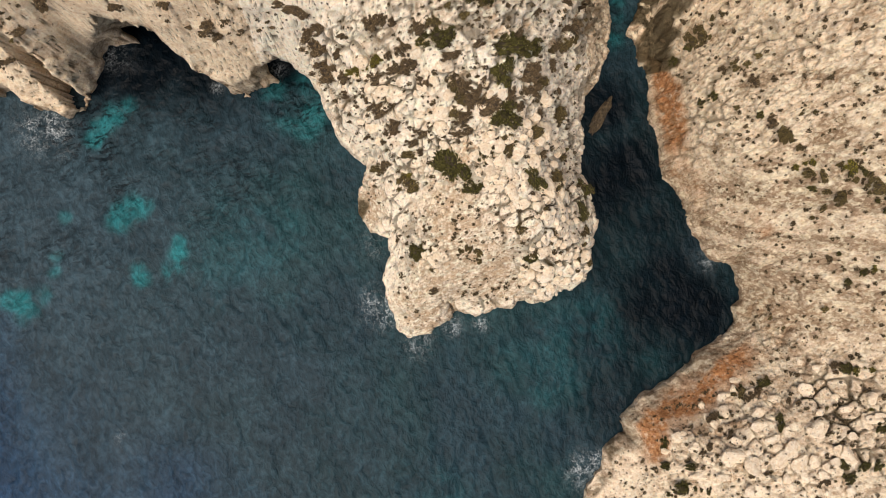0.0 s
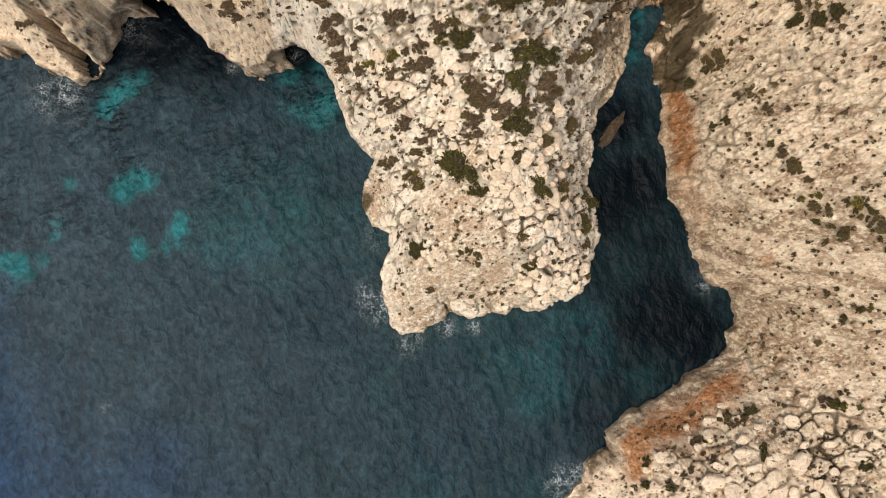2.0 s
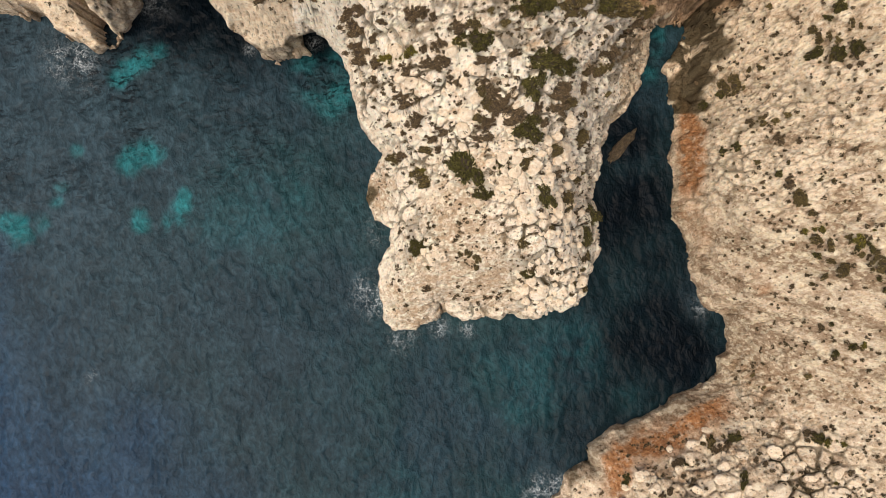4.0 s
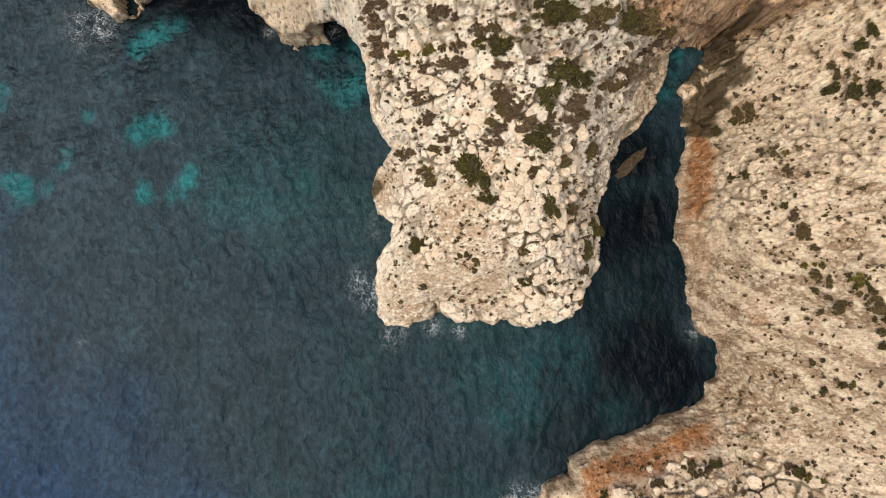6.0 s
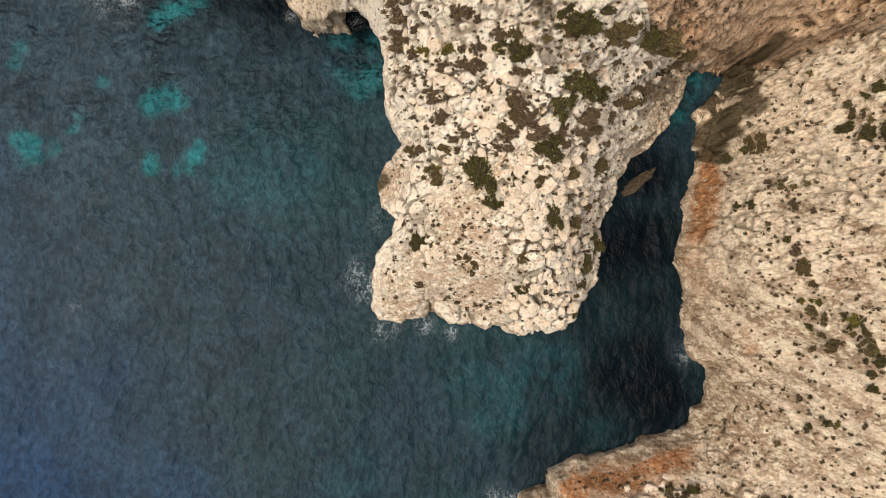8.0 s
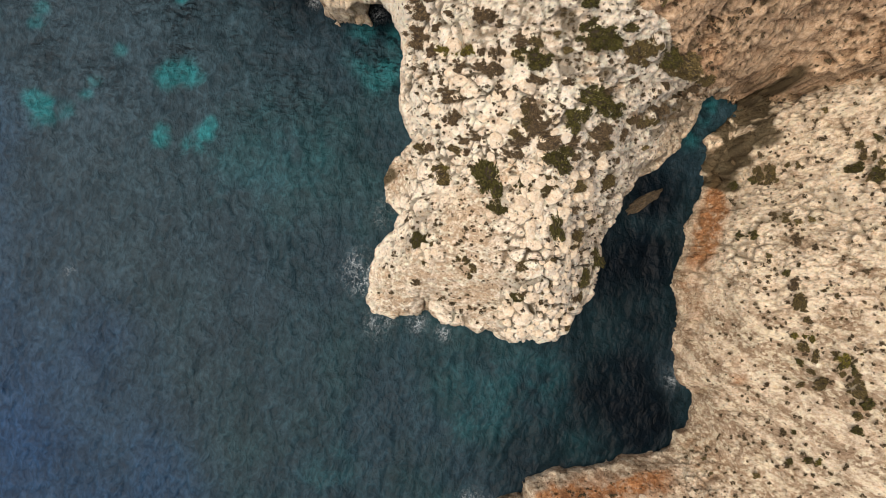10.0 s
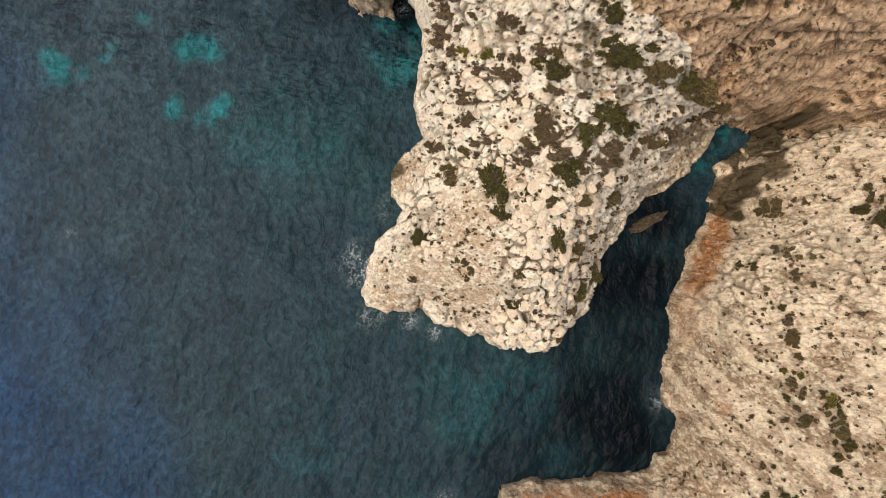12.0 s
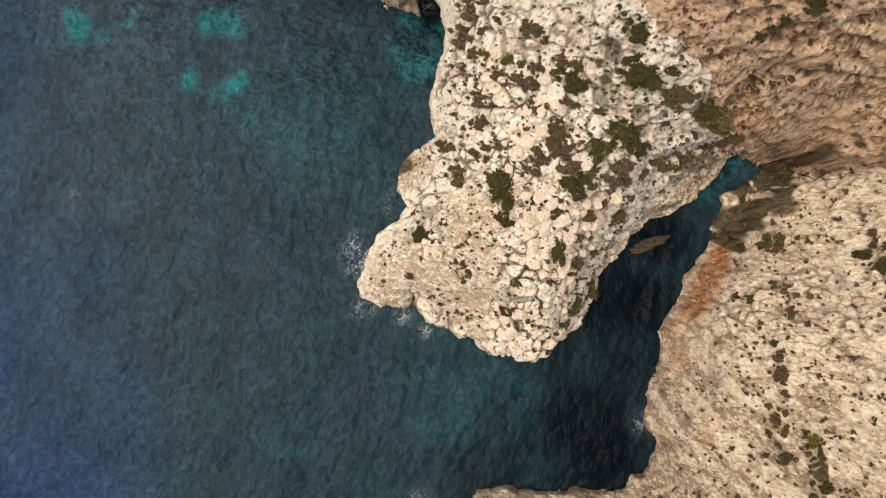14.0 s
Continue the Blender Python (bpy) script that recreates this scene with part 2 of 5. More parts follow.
def ground_height(x, y, s, brink):
    """Height of the bare landform inland of the brink, before its blocks, pits and beds."""
    brink = brink * (1 + 0.2 * fbm(x, y, 3, 3, 5))
    base = np.maximum(landform(x, y), brink)
    inland = np.clip(s, 0, None)
    z = brink + (base - brink) * (1 - np.exp(-inland / 1.5))
    n = scarp_distance(x, y) + 0.5 * fbm(x, y, 2.5, 3, 76)
    here = step(31.0, 34.0, x)
    z = z + here * (5.0 * step(0.0, 0.8, n) * np.exp(-np.clip(n, 0, None) / 5) - 2.2 * np.exp(-((n + 0.5) / 0.5) ** 2))
    for ax, ay, bx, by, wide, deep in CLEFTS:
        ex, ey = bx - ax, by - ay
        k = np.clip(((x - ax) * ex + (y - ay) * ey) / (ex * ex + ey * ey), 0, 1)
        gash = np.hypot(x - ax - k * ex, y - ay - k * ey) + 0.3 * wide * fbm(x, y, 1.0, 2, 75)
        cut = z - deep * (1 - step(0.25 * wide, 0.6 * wide, gash))
        z = np.maximum(cut, np.minimum(z, -1.5 if deep > 8 else 0.5))
    return z


# ---- relief in three dimensions, so that steep faces are as rugged as level ground ----
def lattice_solid(ix, iy, iz, seed):
    h = (ix * 374761393 + iy * 668265263 + iz * 1442695041 + seed * 974634777) & 0x7FFFFFFF
    h = ((h ^ (h >> 13)) * 1274126177) & 0x7FFFFFFF
    h = ((h ^ (h >> 16)) * 1103515245 + 12345) & 0x7FFFFFFF
    return (((h >> 7) & 0xFFFF) / 65535.0).astype(np.float32)


def noise_solid(p, seed):
    i = np.floor(p).astype(np.int64)
    f = (p - i).astype(np.float32)
    f = f * f * (3 - 2 * f)
    total = 0
    for ox in (0, 1):
        for oy in (0, 1):
            for oz in (0, 1):
                w = (f[:, 0] if ox else 1 - f[:, 0]) * (f[:, 1] if oy else 1 - f[:, 1]) * (f[:, 2] if oz else 1 - f[:, 2])
                total = total + w * lattice_solid(i[:, 0] + ox, i[:, 1] + oy, i[:, 2] + oz, seed)
    return total


def fbm_solid(p, size, octaves, seed, gain=0.5):
    total, amp, norm = 0, 1.0, 0.0
    for i in range(octaves):
        total = total + amp * (noise_solid(p / size + 13.7 * i, seed + i) * 2 - 1)
        norm, amp, size = norm + amp, amp * gain, size * 0.5
    return total / norm


def cells_solid(p, size, seed):
    """Distances to the nearest and second nearest of scattered centres, and two random numbers for the nearest."""
    q = p / size
    i = np.floor(q).astype(np.int64)
    near = np.full(len(q), 9.0, np.float32)
    second = near.copy()
    tag, other = np.zeros(len(q), np.float32), np.zeros(len(q), np.float32)
    q = q.astype(np.float32)
    for ox in (-1, 0, 1):
        for oy in (-1, 0, 1):
            for oz in (-1, 0, 1):
                cx, cy, cz = i[:, 0] + ox, i[:, 1] + oy, i[:, 2] + oz
                r = lattice_solid(cx, cy, cz, seed)
                r2 = (r * 61.7) % 1.0
                d = np.sqrt((q[:, 0] - cx - 0.1 - 0.8 * r2) ** 2 + (q[:, 1] - cy - 0.1 - 0.8 * ((r * 173.3) % 1.0)) ** 2 + (q[:, 2] - cz - 0.1 - 0.8 * ((r * 911.9) % 1.0)) ** 2)
                closer = d < near
                second = np.where(closer, near, np.minimum(second, d))
                tag, other = np.where(closer, r, tag), np.where(closer, r2, other)
                near = np.where(closer, d, near)
    return near, second, tag, other


def relief(p, inland, south):
    """How far the rock stands out from the bare landform, the soil in its gaps with the shade painted in its pits, the
    tone of each block, and where it is crumbly.
    """
    x, y = p[:, 0], p[:, 1]
    blocky, pitted, slabby = blobs(x, y, BLOCKY), blobs(x, y, PITTED), blobs(x, y, SLABBY)
    crumbly = np.clip(1.2 * blobs(x, y, CRUMBLY) * (1 + 0.5 * fbm_solid(p, 2.5, 3, 47)), 0, 1)
    head = step(27.0, 25.0, x) * step(-13.0, -11.0, y) * step(25.0, 22.0, y)
    blocky = np.clip(np.maximum(blocky, 0.75 * head * step(-9, -6, x)), 0, 1) * (1 - 0.85 * crumbly) * (1 - 0.7 * pitted)
    blocky = blocky * np.where(south, 0.8 * step(2.6, 3.6, inland), 1.0)
    warp = np.stack([fbm_solid(p, 1.8, 3, 11), fbm_solid(p, 1.8, 3, 14), fbm_solid(p, 1.8, 3, 17)], -1)
    w = p + 0.45 * warp
    opened = fbm_solid(p, 3.2, 3, 41)
    rubble = step(-0.25, 0.2, fbm_solid(p, 4.0, 3, 43))
    # rounded blocks of three sizes, their gaps open in some stretches and closed in others
    na, fa, ra, qa = cells_solid(w * (1, 1.15, 1), 2.1, 21)
    nb, fb, rb, qb = cells_solid(w, 0.95, 31)
    nc, fc, rc, qc = cells_solid(p + 0.25 * warp, 0.46, 35)
    ea, eb, ec = fa - na, fb - nb, fc - nc
    dome_a, dome_b, dome_c = (1 - (1 - np.clip(e / k, 0, 1)) ** 3 for e, k in ((ea, 0.22), (eb, 0.26), (ec, 0.4)))
    wide_a, wide_b = step(-0.35, 0.25, opened), step(-0.3, 0.3, -opened) * rubble
    d = blocky * ((0.25 + 0.6 * wide_a) * (dome_a - 0.8) + 0.4 * (ra - 0.5) + (0.06 + 0.45 * wide_b) * (dome_b - 0.8)
                  + (0.04 + 0.14 * rubble) * (rb - 0.5) + (0.02 + 0.08 * rubble) * (dome_c - 0.5))
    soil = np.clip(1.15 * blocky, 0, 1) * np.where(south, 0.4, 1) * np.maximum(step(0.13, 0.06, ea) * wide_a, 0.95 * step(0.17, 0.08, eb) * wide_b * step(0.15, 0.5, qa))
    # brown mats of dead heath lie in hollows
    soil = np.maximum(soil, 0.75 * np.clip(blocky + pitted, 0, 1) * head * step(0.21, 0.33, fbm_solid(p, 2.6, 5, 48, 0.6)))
    # honeycomb pits of three sizes, drawn out along the beds of the rock
    lean = radians(28)
    u = np.stack([w[:, 0] * math.cos(lean) + w[:, 1] * math.sin(lean), (-w[:, 0] * math.sin(lean) + w[:, 1] * math.cos(lean)) * 1.7, w[:, 2] * 1.5], -1)
    np1, _, rp1, qp1 = cells_solid(u, 1.5, 51)
    np2, _, rp2, qp2 = cells_solid(u, 0.75, 53)
    np3, _, rp3, qp3 = cells_solid(u, 0.42, 59)
    crowd = fbm_solid(p, 3.0, 3, 55)
    some = np.clip(1.1 * pitted + 0.3 + 0.3 * blocky, 0, 1)
    hole1 = (rp1 > 0.3) * step(0.16 + 0.3 * qp1, 0.05 + 0.22 * qp1, np1) * np.clip(pitted + 0.5 * blocky * (rp1 > 0.75), 0, 1)
    hole2 = (rp2 > 1 - 0.75 * some) * step(0.14 + 0.36 * qp2, 0.04 + 0.26 * qp2, np2) * step(-0.45, 0.0, crowd)
    hole3 = (rp3 > 1 - 0.8 * some) * step(0.15 + 0.35 * qp3, 0.05 + 0.25 * qp3, np3) * step(-0.4, 0.05, -crowd + 0.1)
    hole2, hole3 = hole2 * (1 - 0.7 * slabby), hole3 * (1 - 0.75 * slabby)
    d = d - 0.75 * hole1 - (0.25 + 0.3 * pitted) * hole2 - (0.14 + 0.16 * pitted) * hole3
    ribs = 1 - np.abs(fbm_solid(u * (0.55, 1.2, 1), 2.4, 4, 57)) * 2
    d = d + pitted * 0.9 * (ribs - 0.5)
    # soil in the pits, with the shade of their depth painted in the same colour
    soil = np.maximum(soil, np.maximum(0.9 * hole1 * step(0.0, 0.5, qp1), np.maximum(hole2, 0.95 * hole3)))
    # beds that come out as ledges on the slope
    bed = (0.9 * p[:, 2] - 0.52 * x + 1.05 * y + 1.6 * fbm_solid(p * (0.5, 1, 1), 7, 4, 61)) / 1.9
    tread = bed - np.floor(bed)
    fine_bed = bed * 4.3 + 1.0 * fbm_solid(p * (0.4, 1, 1), 2, 3, 63)
    fine_tread = fine_bed - np.floor(fine_bed)
    kind = np.floor(bed)
    bed_tone = lattice_solid(kind.astype(np.int64), np.zeros(len(x), np.int64), np.zeros(len(x), np.int64), 5)
    d = d + slabby * (0.2 * (tread - step(0.88, 1.0, tread)) + 0.09 * (fine_tread - step(0.8, 1.0, fine_tread)))
    # loose plates of the beds
    v = w * (0.7, 1.25, 0.9) + np.stack([0.2 * w[:, 1], 0 * x, 0 * x], -1)
    ns, fs, rs, qs = cells_solid(v, 2.0, 65)
    nt, ft, rt, qt = cells_solid(v, 0.85, 67)
    es, et = fs - ns, ft - nt
    flaky = slabby * step(-0.25, 0.25, fbm_solid(p, 5.0, 3, 69) + 0.35 * step(-4, 8, y))
    d = d + slabby * 0.35 * (rs - 0.5) * (0.4 + 0.6 * flaky) + flaky * (0.28 * np.clip(es / 0.07, 0, 1) + 0.26 * (rt - 0.5) + 0.1 * np.clip(et / 0.1, 0, 1))
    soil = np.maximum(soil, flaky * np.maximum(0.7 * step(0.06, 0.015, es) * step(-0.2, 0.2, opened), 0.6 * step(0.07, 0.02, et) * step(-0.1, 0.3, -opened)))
    # crumbling crust
    d = d + crumbly * (0.05 * (dome_c - 0.5) + 0.2 * (rb - 0.5) + 0.12 * (tread - step(0.7, 1.0, tread)) + 0.14 * (fine_tread - step(0.7, 1.0, fine_tread)))
    # roughness of all rock
    d = d + (0.45 - 0.2 * slabby) * fbm_solid(p, 4.5, 3, 71) + (0.1 - 0.04 * slabby) * fbm_solid(p, 1.1, 4, 74)
    tone = 0.5 + blocky * (0.35 * (qa - 0.5) + 0.5 * (qb - 0.5) * rubble) + slabby * (0.55 * (bed_tone - 0.5) + flaky * (0.6 * (qs - 0.5) + 0.5 * (qt - 0.5)))
    tone = tone - 0.25 * crumbly + 0.5 * pitted * (ribs - 0.55) + 0.2 * slabby * step(-2, 5, y) + crumbly * (0.5 * (qc - 0.5) + 0.3 * (qb - 0.5))
    return d, np.clip(soil, 0, 1), np.clip(tone, 0, 1), crumbly


FACE = 1.7   # metres outside the brink that fold down into the face


def spaced(low, high, pitch, reach):
    """Even steps between low and high, then ever wider ones out to reach."""
    mid = list(np.arange(low, high + pitch / 2, pitch))
    out, d, v = [], pitch, high
    while v < reach:
        d *= 1.35
        v += d
        out.append(v)
    back, d, v = [], pitch, low
    while v > -reach:
        d *= 1.35
        v -= d
        back.append(v)
    return np.array(back[::-1] + mid + out)


GX, GY = spaced(-50, 56, PITCH := 0.115, 400), spaced(-44, 50, PITCH, 400)
X, Y = np.meshgrid(GX, GY, indexing="ij")
rugged = np.where(X > 26, 0.08, 0.22)
S, BRINK, CUT = coast_distance(X + 0.45 * fbm(X, Y, 3.0, 4, 81) + rugged * fbm(X, Y, 0.9, 2, 83), Y + 0.45 * fbm(X, Y, 3.0, 4, 82) + rugged * fbm(X, Y, 0.9, 2, 84))
Z = ground_height(X, Y, S, BRINK)
NX, NY = np.gradient(S, GX, GY)
length = np.hypot(NX, NY) + 1e-6
NX, NY = NX / length, NY / length
down = np.clip(-S / FACE, 0, 1)
lean = -0.25 + CUT
shift = np.where(S < 0, -S + np.where(lean > 0.5, np.sqrt(down), down) * lean, 0)
PX, PY = X + NX * shift, Y + NY * shift
PZ = np.where(S < 0, Z * (1 - down) - 3.0 * down, Z)
# the tan cliff leans out over its foot
north = scarp_distance(X, Y)
PY = PY - 0.7 * step(30.0, 33.0, X) * step(0.3, 1.0, north) * np.exp(-np.clip(north, 0, None) / 3.0)
KEEP = S > -FACE - 0.3
# push the rock out along its own normals
along, across = (np.stack([np.gradient(c, axis=k) for c in (PX, PY, PZ)], -1) for k in (0, 1))
normal = np.cross(along, across)
normal /= np.linalg.norm(normal, axis=-1, keepdims=True) + 1e-9
near_rock = KEEP & (X > -56) & (X < 62) & (Y > -50) & (Y < 56)
SOUTH = (Y < -20.5) & (X < 31)
stands, SOIL_AND_SHADE, TONE, CRUMB = np.zeros(X.shape), np.zeros(X.shape), np.full(X.shape, 0.5), np.zeros(X.shape)
stands[near_rock], SOIL_AND_SHADE[near_rock], TONE[near_rock], CRUMB[near_rock] = relief(np.stack([PX, PY, PZ], -1)[near_rock], S[near_rock], SOUTH[near_rock])
SOIL_AND_SHADE *= step(0.0, 0.5, S)
PX, PY, PZ = PX + normal[..., 0] * stands, PY + normal[..., 1] * stands, PZ + normal[..., 2] * stands
Z = np.where(S > 0, PZ, Z)


def cell_at(x, y):
    """The square of the grid, and the place in it, whose displaced rock lies over x, y."""
    u, v = x, y
    for _ in range(4):
        i = min(max(int(np.searchsorted(GX, u)) - 1, 0), len(GX) - 2)
        j = min(max(int(np.searchsorted(GY, v)) - 1, 0), len(GY) - 2)
        if S[i, j] < 0:
            break
        u, v = u + 0.8 * (x - PX[i, j]) - 0.8 * (u - GX[i]), v + 0.8 * (y - PY[i, j]) - 0.8 * (v - GY[j])
    i = min(max(int(np.searchsorted(GX, u)) - 1, 0), len(GX) - 2)
    j = min(max(int(np.searchsorted(GY, v)) - 1, 0), len(GY) - 2)
    return i, j


def height_at(x, y):
    """Height of the finished rock surface at one place."""
    i, j = cell_at(x, y)
    return float(Z[i:i + 2, j:j + 2].max())


def soil_at(x, y):
    return float(SOIL_AND_SHADE[cell_at(x, y)])


def coast_at(x, y):
    i = min(max(int(np.searchsorted(GX, x)) - 1, 0), len(GX) - 2)
    j = min(max(int(np.searchsorted(GY, y)) - 1, 0), len(GY) - 2)
    return float(S[i, j])


# ================= materials =================
def shader(name, rough=0.9):
    m = bpy.data.materials.new(name)
    m.use_nodes = True
    t = m.node_tree
    b = t.nodes["Principled BSDF"]
    b.inputs["Roughness"].default_value = rough
    return m, t, b


def add(t, kind, **inputs):
    n = t.nodes.new(kind)
    for key, value in inputs.items():
        n.inputs[key.replace("_", " ")].default_value = value
    return n


def noise_node(t, at, scale, detail=5.0, rough=0.6):
    n = add(t, "ShaderNodeTexNoise", Scale=scale, Detail=detail, Roughness=rough)
    t.links.new(at, n.inputs["Vector"])
    return n.outputs["Fac"]


def ramp(t, fac, stops):
    r = t.nodes.new("ShaderNodeValToRGB")
    e = r.color_ramp.elements
    while len(e) < len(stops):
        e.new(0.5)
    for k, (p, c) in zip(e, stops):
        k.position, k.color = p, (*c, 1) if len(c) == 3 else c
    t.links.new(fac, r.inputs["Fac"])
    return r.outputs["Color"]


def grey(v):
    return (v, v, v)


def mix(t, fac, a, b, blend="MIX"):
    n = t.nodes.new("ShaderNodeMix")
    n.data_type, n.blend_type = "RGBA", blend
    for socket, value in ((n.inputs[0], fac), (n.inputs[6], a), (n.inputs[7], b)):
        if isinstance(value, bpy.types.NodeSocket):
            t.links.new(value, socket)
        elif isinstance(value, tuple):
            socket.default_value = (*value, 1)
        else:
            socket.default_value = value
    return n.outputs[2]


def calc(t, op, a, b):
    n = t.nodes.new("ShaderNodeMath")
    n.operation, n.use_clamp = op, op in ("MULTIPLY", "ADD", "SUBTRACT")
    for socket, value in zip(n.inputs, (a, b)):
        if isinstance(value, bpy.types.NodeSocket):
            t.links.new(value, socket)
        else:
            socket.default_value = value
    return n.outputs[0]


def bump(t, b, heights, strength, distance):
    n = add(t, "ShaderNodeBump", Strength=strength, Distance=distance)
    t.links.new(heights, n.inputs["Height"])
    t.links.new(n.outputs["Normal"], b.inputs["Normal"])
    return n


def spots_node(t, at, scale, keep, small, large):
    """Dots with soft, uneven rims: random cells of a scatter, each with its own radius."""
    n = add(t, "ShaderNodeTexVoronoi", Scale=scale, Randomness=1.0)
    t.links.new(at, n.inputs["Vector"])
    split = t.nodes.new("ShaderNodeSeparateColor")
    t.links.new(n.outputs["Color"], split.inputs["Color"])
    size = add(t, "ShaderNodeMapRange", From_Min=keep, From_Max=1.0, To_Min=small, To_Max=large)
    t.links.new(split.outputs[0], size.inputs["Value"])
    chosen = calc(t, "GREATER_THAN", split.outputs[0], keep)
    inside = calc(t, "DIVIDE", n.outputs["Distance"], size.outputs[0])
    return calc(t, "MULTIPLY", chosen, ramp(t, inside, [(0.6, grey(1)), (1.0, grey(0))]))


def moved(t, at, scale, reach, detail=4.0):
    """Places shifted about by noise, so that what is drawn there has uneven outlines."""
    bend = add(t, "ShaderNodeTexNoise", Scale=scale, Detail=detail)
    t.links.new(at, bend.inputs["Vector"])
    n = t.nodes.new("ShaderNodeVectorMath")
    n.operation = "MULTIPLY_ADD"
    t.links.new(bend.outputs["Color"], n.inputs[0])
    n.inputs[1].default_value = (reach, reach, reach)
    t.links.new(at, n.inputs[2])
    return n.outputs[0]


def limestone(name, pale, tan, crust_tone, streaks=0.3, specked=1.0, flaky=0.5, bleach=0.0):
    """Weathered limestone. 'look' carries iron stain, grey crust and soil with painted pit shade; 'blocks' the tone of
    each block and where the rock crumbles.
    """
    m, t, b = shader(name, 0.92)
    b.inputs["Specular IOR Level"].default_value = 0.2
    at = t.nodes.new("ShaderNodeNewGeometry").outputs["Position"]
    layers = []
    for layer in ("look", "blocks"):
        node = t.nodes.new("ShaderNodeVertexColor")
        node.layer_name = layer
        parts = t.nodes.new("ShaderNodeSeparateColor")
        t.links.new(node.outputs["Color"], parts.inputs["Color"])
        layers += parts.outputs[:]
    iron, crust, earth, tone, crumbly = layers[:5]
    bent, frayed = moved(t, at, 0.7, 0.9), moved(t, at, 5.0, 0.22, 3.0)
    flow = add(t, "ShaderNodeMapping", Scale=(0.22, 1.5, 0.9), Rotation=(0, 0, radians(6)))
    t.links.new(bent, flow.inputs["Vector"])
    mid = noise_node(t, at, 0.8, 8, 0.7)
    fine, grain = noise_node(t, at, 3.0, 8, 0.72), noise_node(t, at, 11.0, 4, 0.7)
    bedding = noise_node(t, flow.outputs["Vector"], 1.7, 8, 0.66)
    # bleached blocks beside tan ones, broken up by weathering
    level = calc(t, "ADD", calc(t, "MULTIPLY", tone, 0.55), calc(t, "MULTIPLY", mid, 0.5))
    col = mix(t, ramp(t, level, [(0.42 - bleach, grey(0)), (0.5 - bleach, grey(0.55)), (0.58 - bleach, grey(1))]), tan, pale)
    # threads along the beds
    col = mix(t, calc(t, "MULTIPLY", ramp(t, bedding, [(0.52, grey(0)), (0.6, grey(1)), (0.66, grey(0))]), streaks), col, tuple(min(0.8, c * 1.25) for c in pale))
    col = mix(t, calc(t, "MULTIPLY", ramp(t, bedding, [(0.34, grey(1)), (0.45, grey(0))]), streaks), col, tuple(c * 0.6 for c in tan))
    # grey crust in flat scales, with bleached chips between
    grime = calc(t, "MULTIPLY", crust, ramp(t, level, [(0.42, grey(1)), (0.6, grey(0.35))]))
    col = mix(t, grime, col, mix(t, tone, tuple(c * 0.8 for c in crust_tone), tuple(c * 1.25 for c in crust_tone)))
    # flakes along the beds, each with its own tone and height
    flaked = add(t, "ShaderNodeMapping", Scale=(0.75, 1.6, 1.2), Rotation=(0, 0, radians(12)))
    t.links.new(frayed, flaked.inputs["Vector"])
    flake_heights = []
    for scale, dark_part in ((1.15, 0.3), (2.7, 0.22)):
        chips = add(t, "ShaderNodeTexVoronoi", Scale=scale, Randomness=1.0)
        t.links.new(flaked.outputs["Vector"], chips.inputs["Vector"])
        chip = t.nodes.new("ShaderNodeSeparateColor")
        t.links.new(chips.outputs["Color"], chip.inputs["Color"])
        worn = ramp(t, mid, [(0.4, grey(0.25)), (0.54, grey(1))])
        chipped = calc(t, "MULTIPLY", ramp(t, chip.outputs[0], [(0.7, grey(0)), (0.74, grey(0.55))]), worn)
        col = mix(t, chipped, col, tuple(min(0.9, c * 1.08) for c in pale))
        shaded = calc(t, "MULTIPLY", ramp(t, chip.outputs[0], [(0.2, grey(flaky)), (0.24, grey(0))]), dark_part)
        col = mix(t, shaded, col, tuple(c * 0.8 for c in tan))
        flake_heights.append(chip.outputs[1])
    # crumbling crust: pale grit in tan earth
    grit = noise_node(t, flaked.outputs["Vector"], 1.9, 9, 0.75)
    crumbs = calc(t, "MULTIPLY", calc(t, "ADD", crumbly, 0.1), ramp(t, grit, [(0.42, grey(0.95)), (0.56, grey(0))]))
    col = mix(t, crumbs, col, tuple(c * 0.68 for c in tan))
    # fine weathering
    col = mix(t, 0.7, col, mix(t, ramp(t, fine, [(0.36, grey(0)), (0.62, grey(1))]), grey(0.14 + bleach), grey(0.86 + 1.6 * bleach)), "SOFT_LIGHT")
    col = mix(t, 0.4, col, mix(t, ramp(t, grain, [(0.32, grey(0)), (0.68, grey(1))]), grey(0.2 + bleach), grey(0.85 + 1.5 * bleach)), "SOFT_LIGHT")
    rust = calc(t, "MULTIPLY", iron, ramp(t, noise_node(t, at, 1.4, 7, 0.72), [(0.36, grey(0.35)), (0.5, grey(1))]))
    col = mix(t, rust, col, mix(t, ramp(t, fine, [(0.35, grey(0)), (0.65, grey(1))]), (0.24, 0.075, 0.022), (0.62, 0.3, 0.12)))
    # soil colour, which also draws the shade inside pits
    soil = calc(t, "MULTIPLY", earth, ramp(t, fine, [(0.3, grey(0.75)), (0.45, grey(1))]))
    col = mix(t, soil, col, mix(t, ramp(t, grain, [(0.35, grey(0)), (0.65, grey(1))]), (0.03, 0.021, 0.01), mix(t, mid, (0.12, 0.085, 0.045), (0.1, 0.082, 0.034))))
    # dark specks and pores
    dots = calc(t, "MULTIPLY", spots_node(t, frayed, 1.9, 0.62, 0.12, 0.32), 0.9 * specked)
    col = mix(t, dots, col, (0.06, 0.042, 0.023))
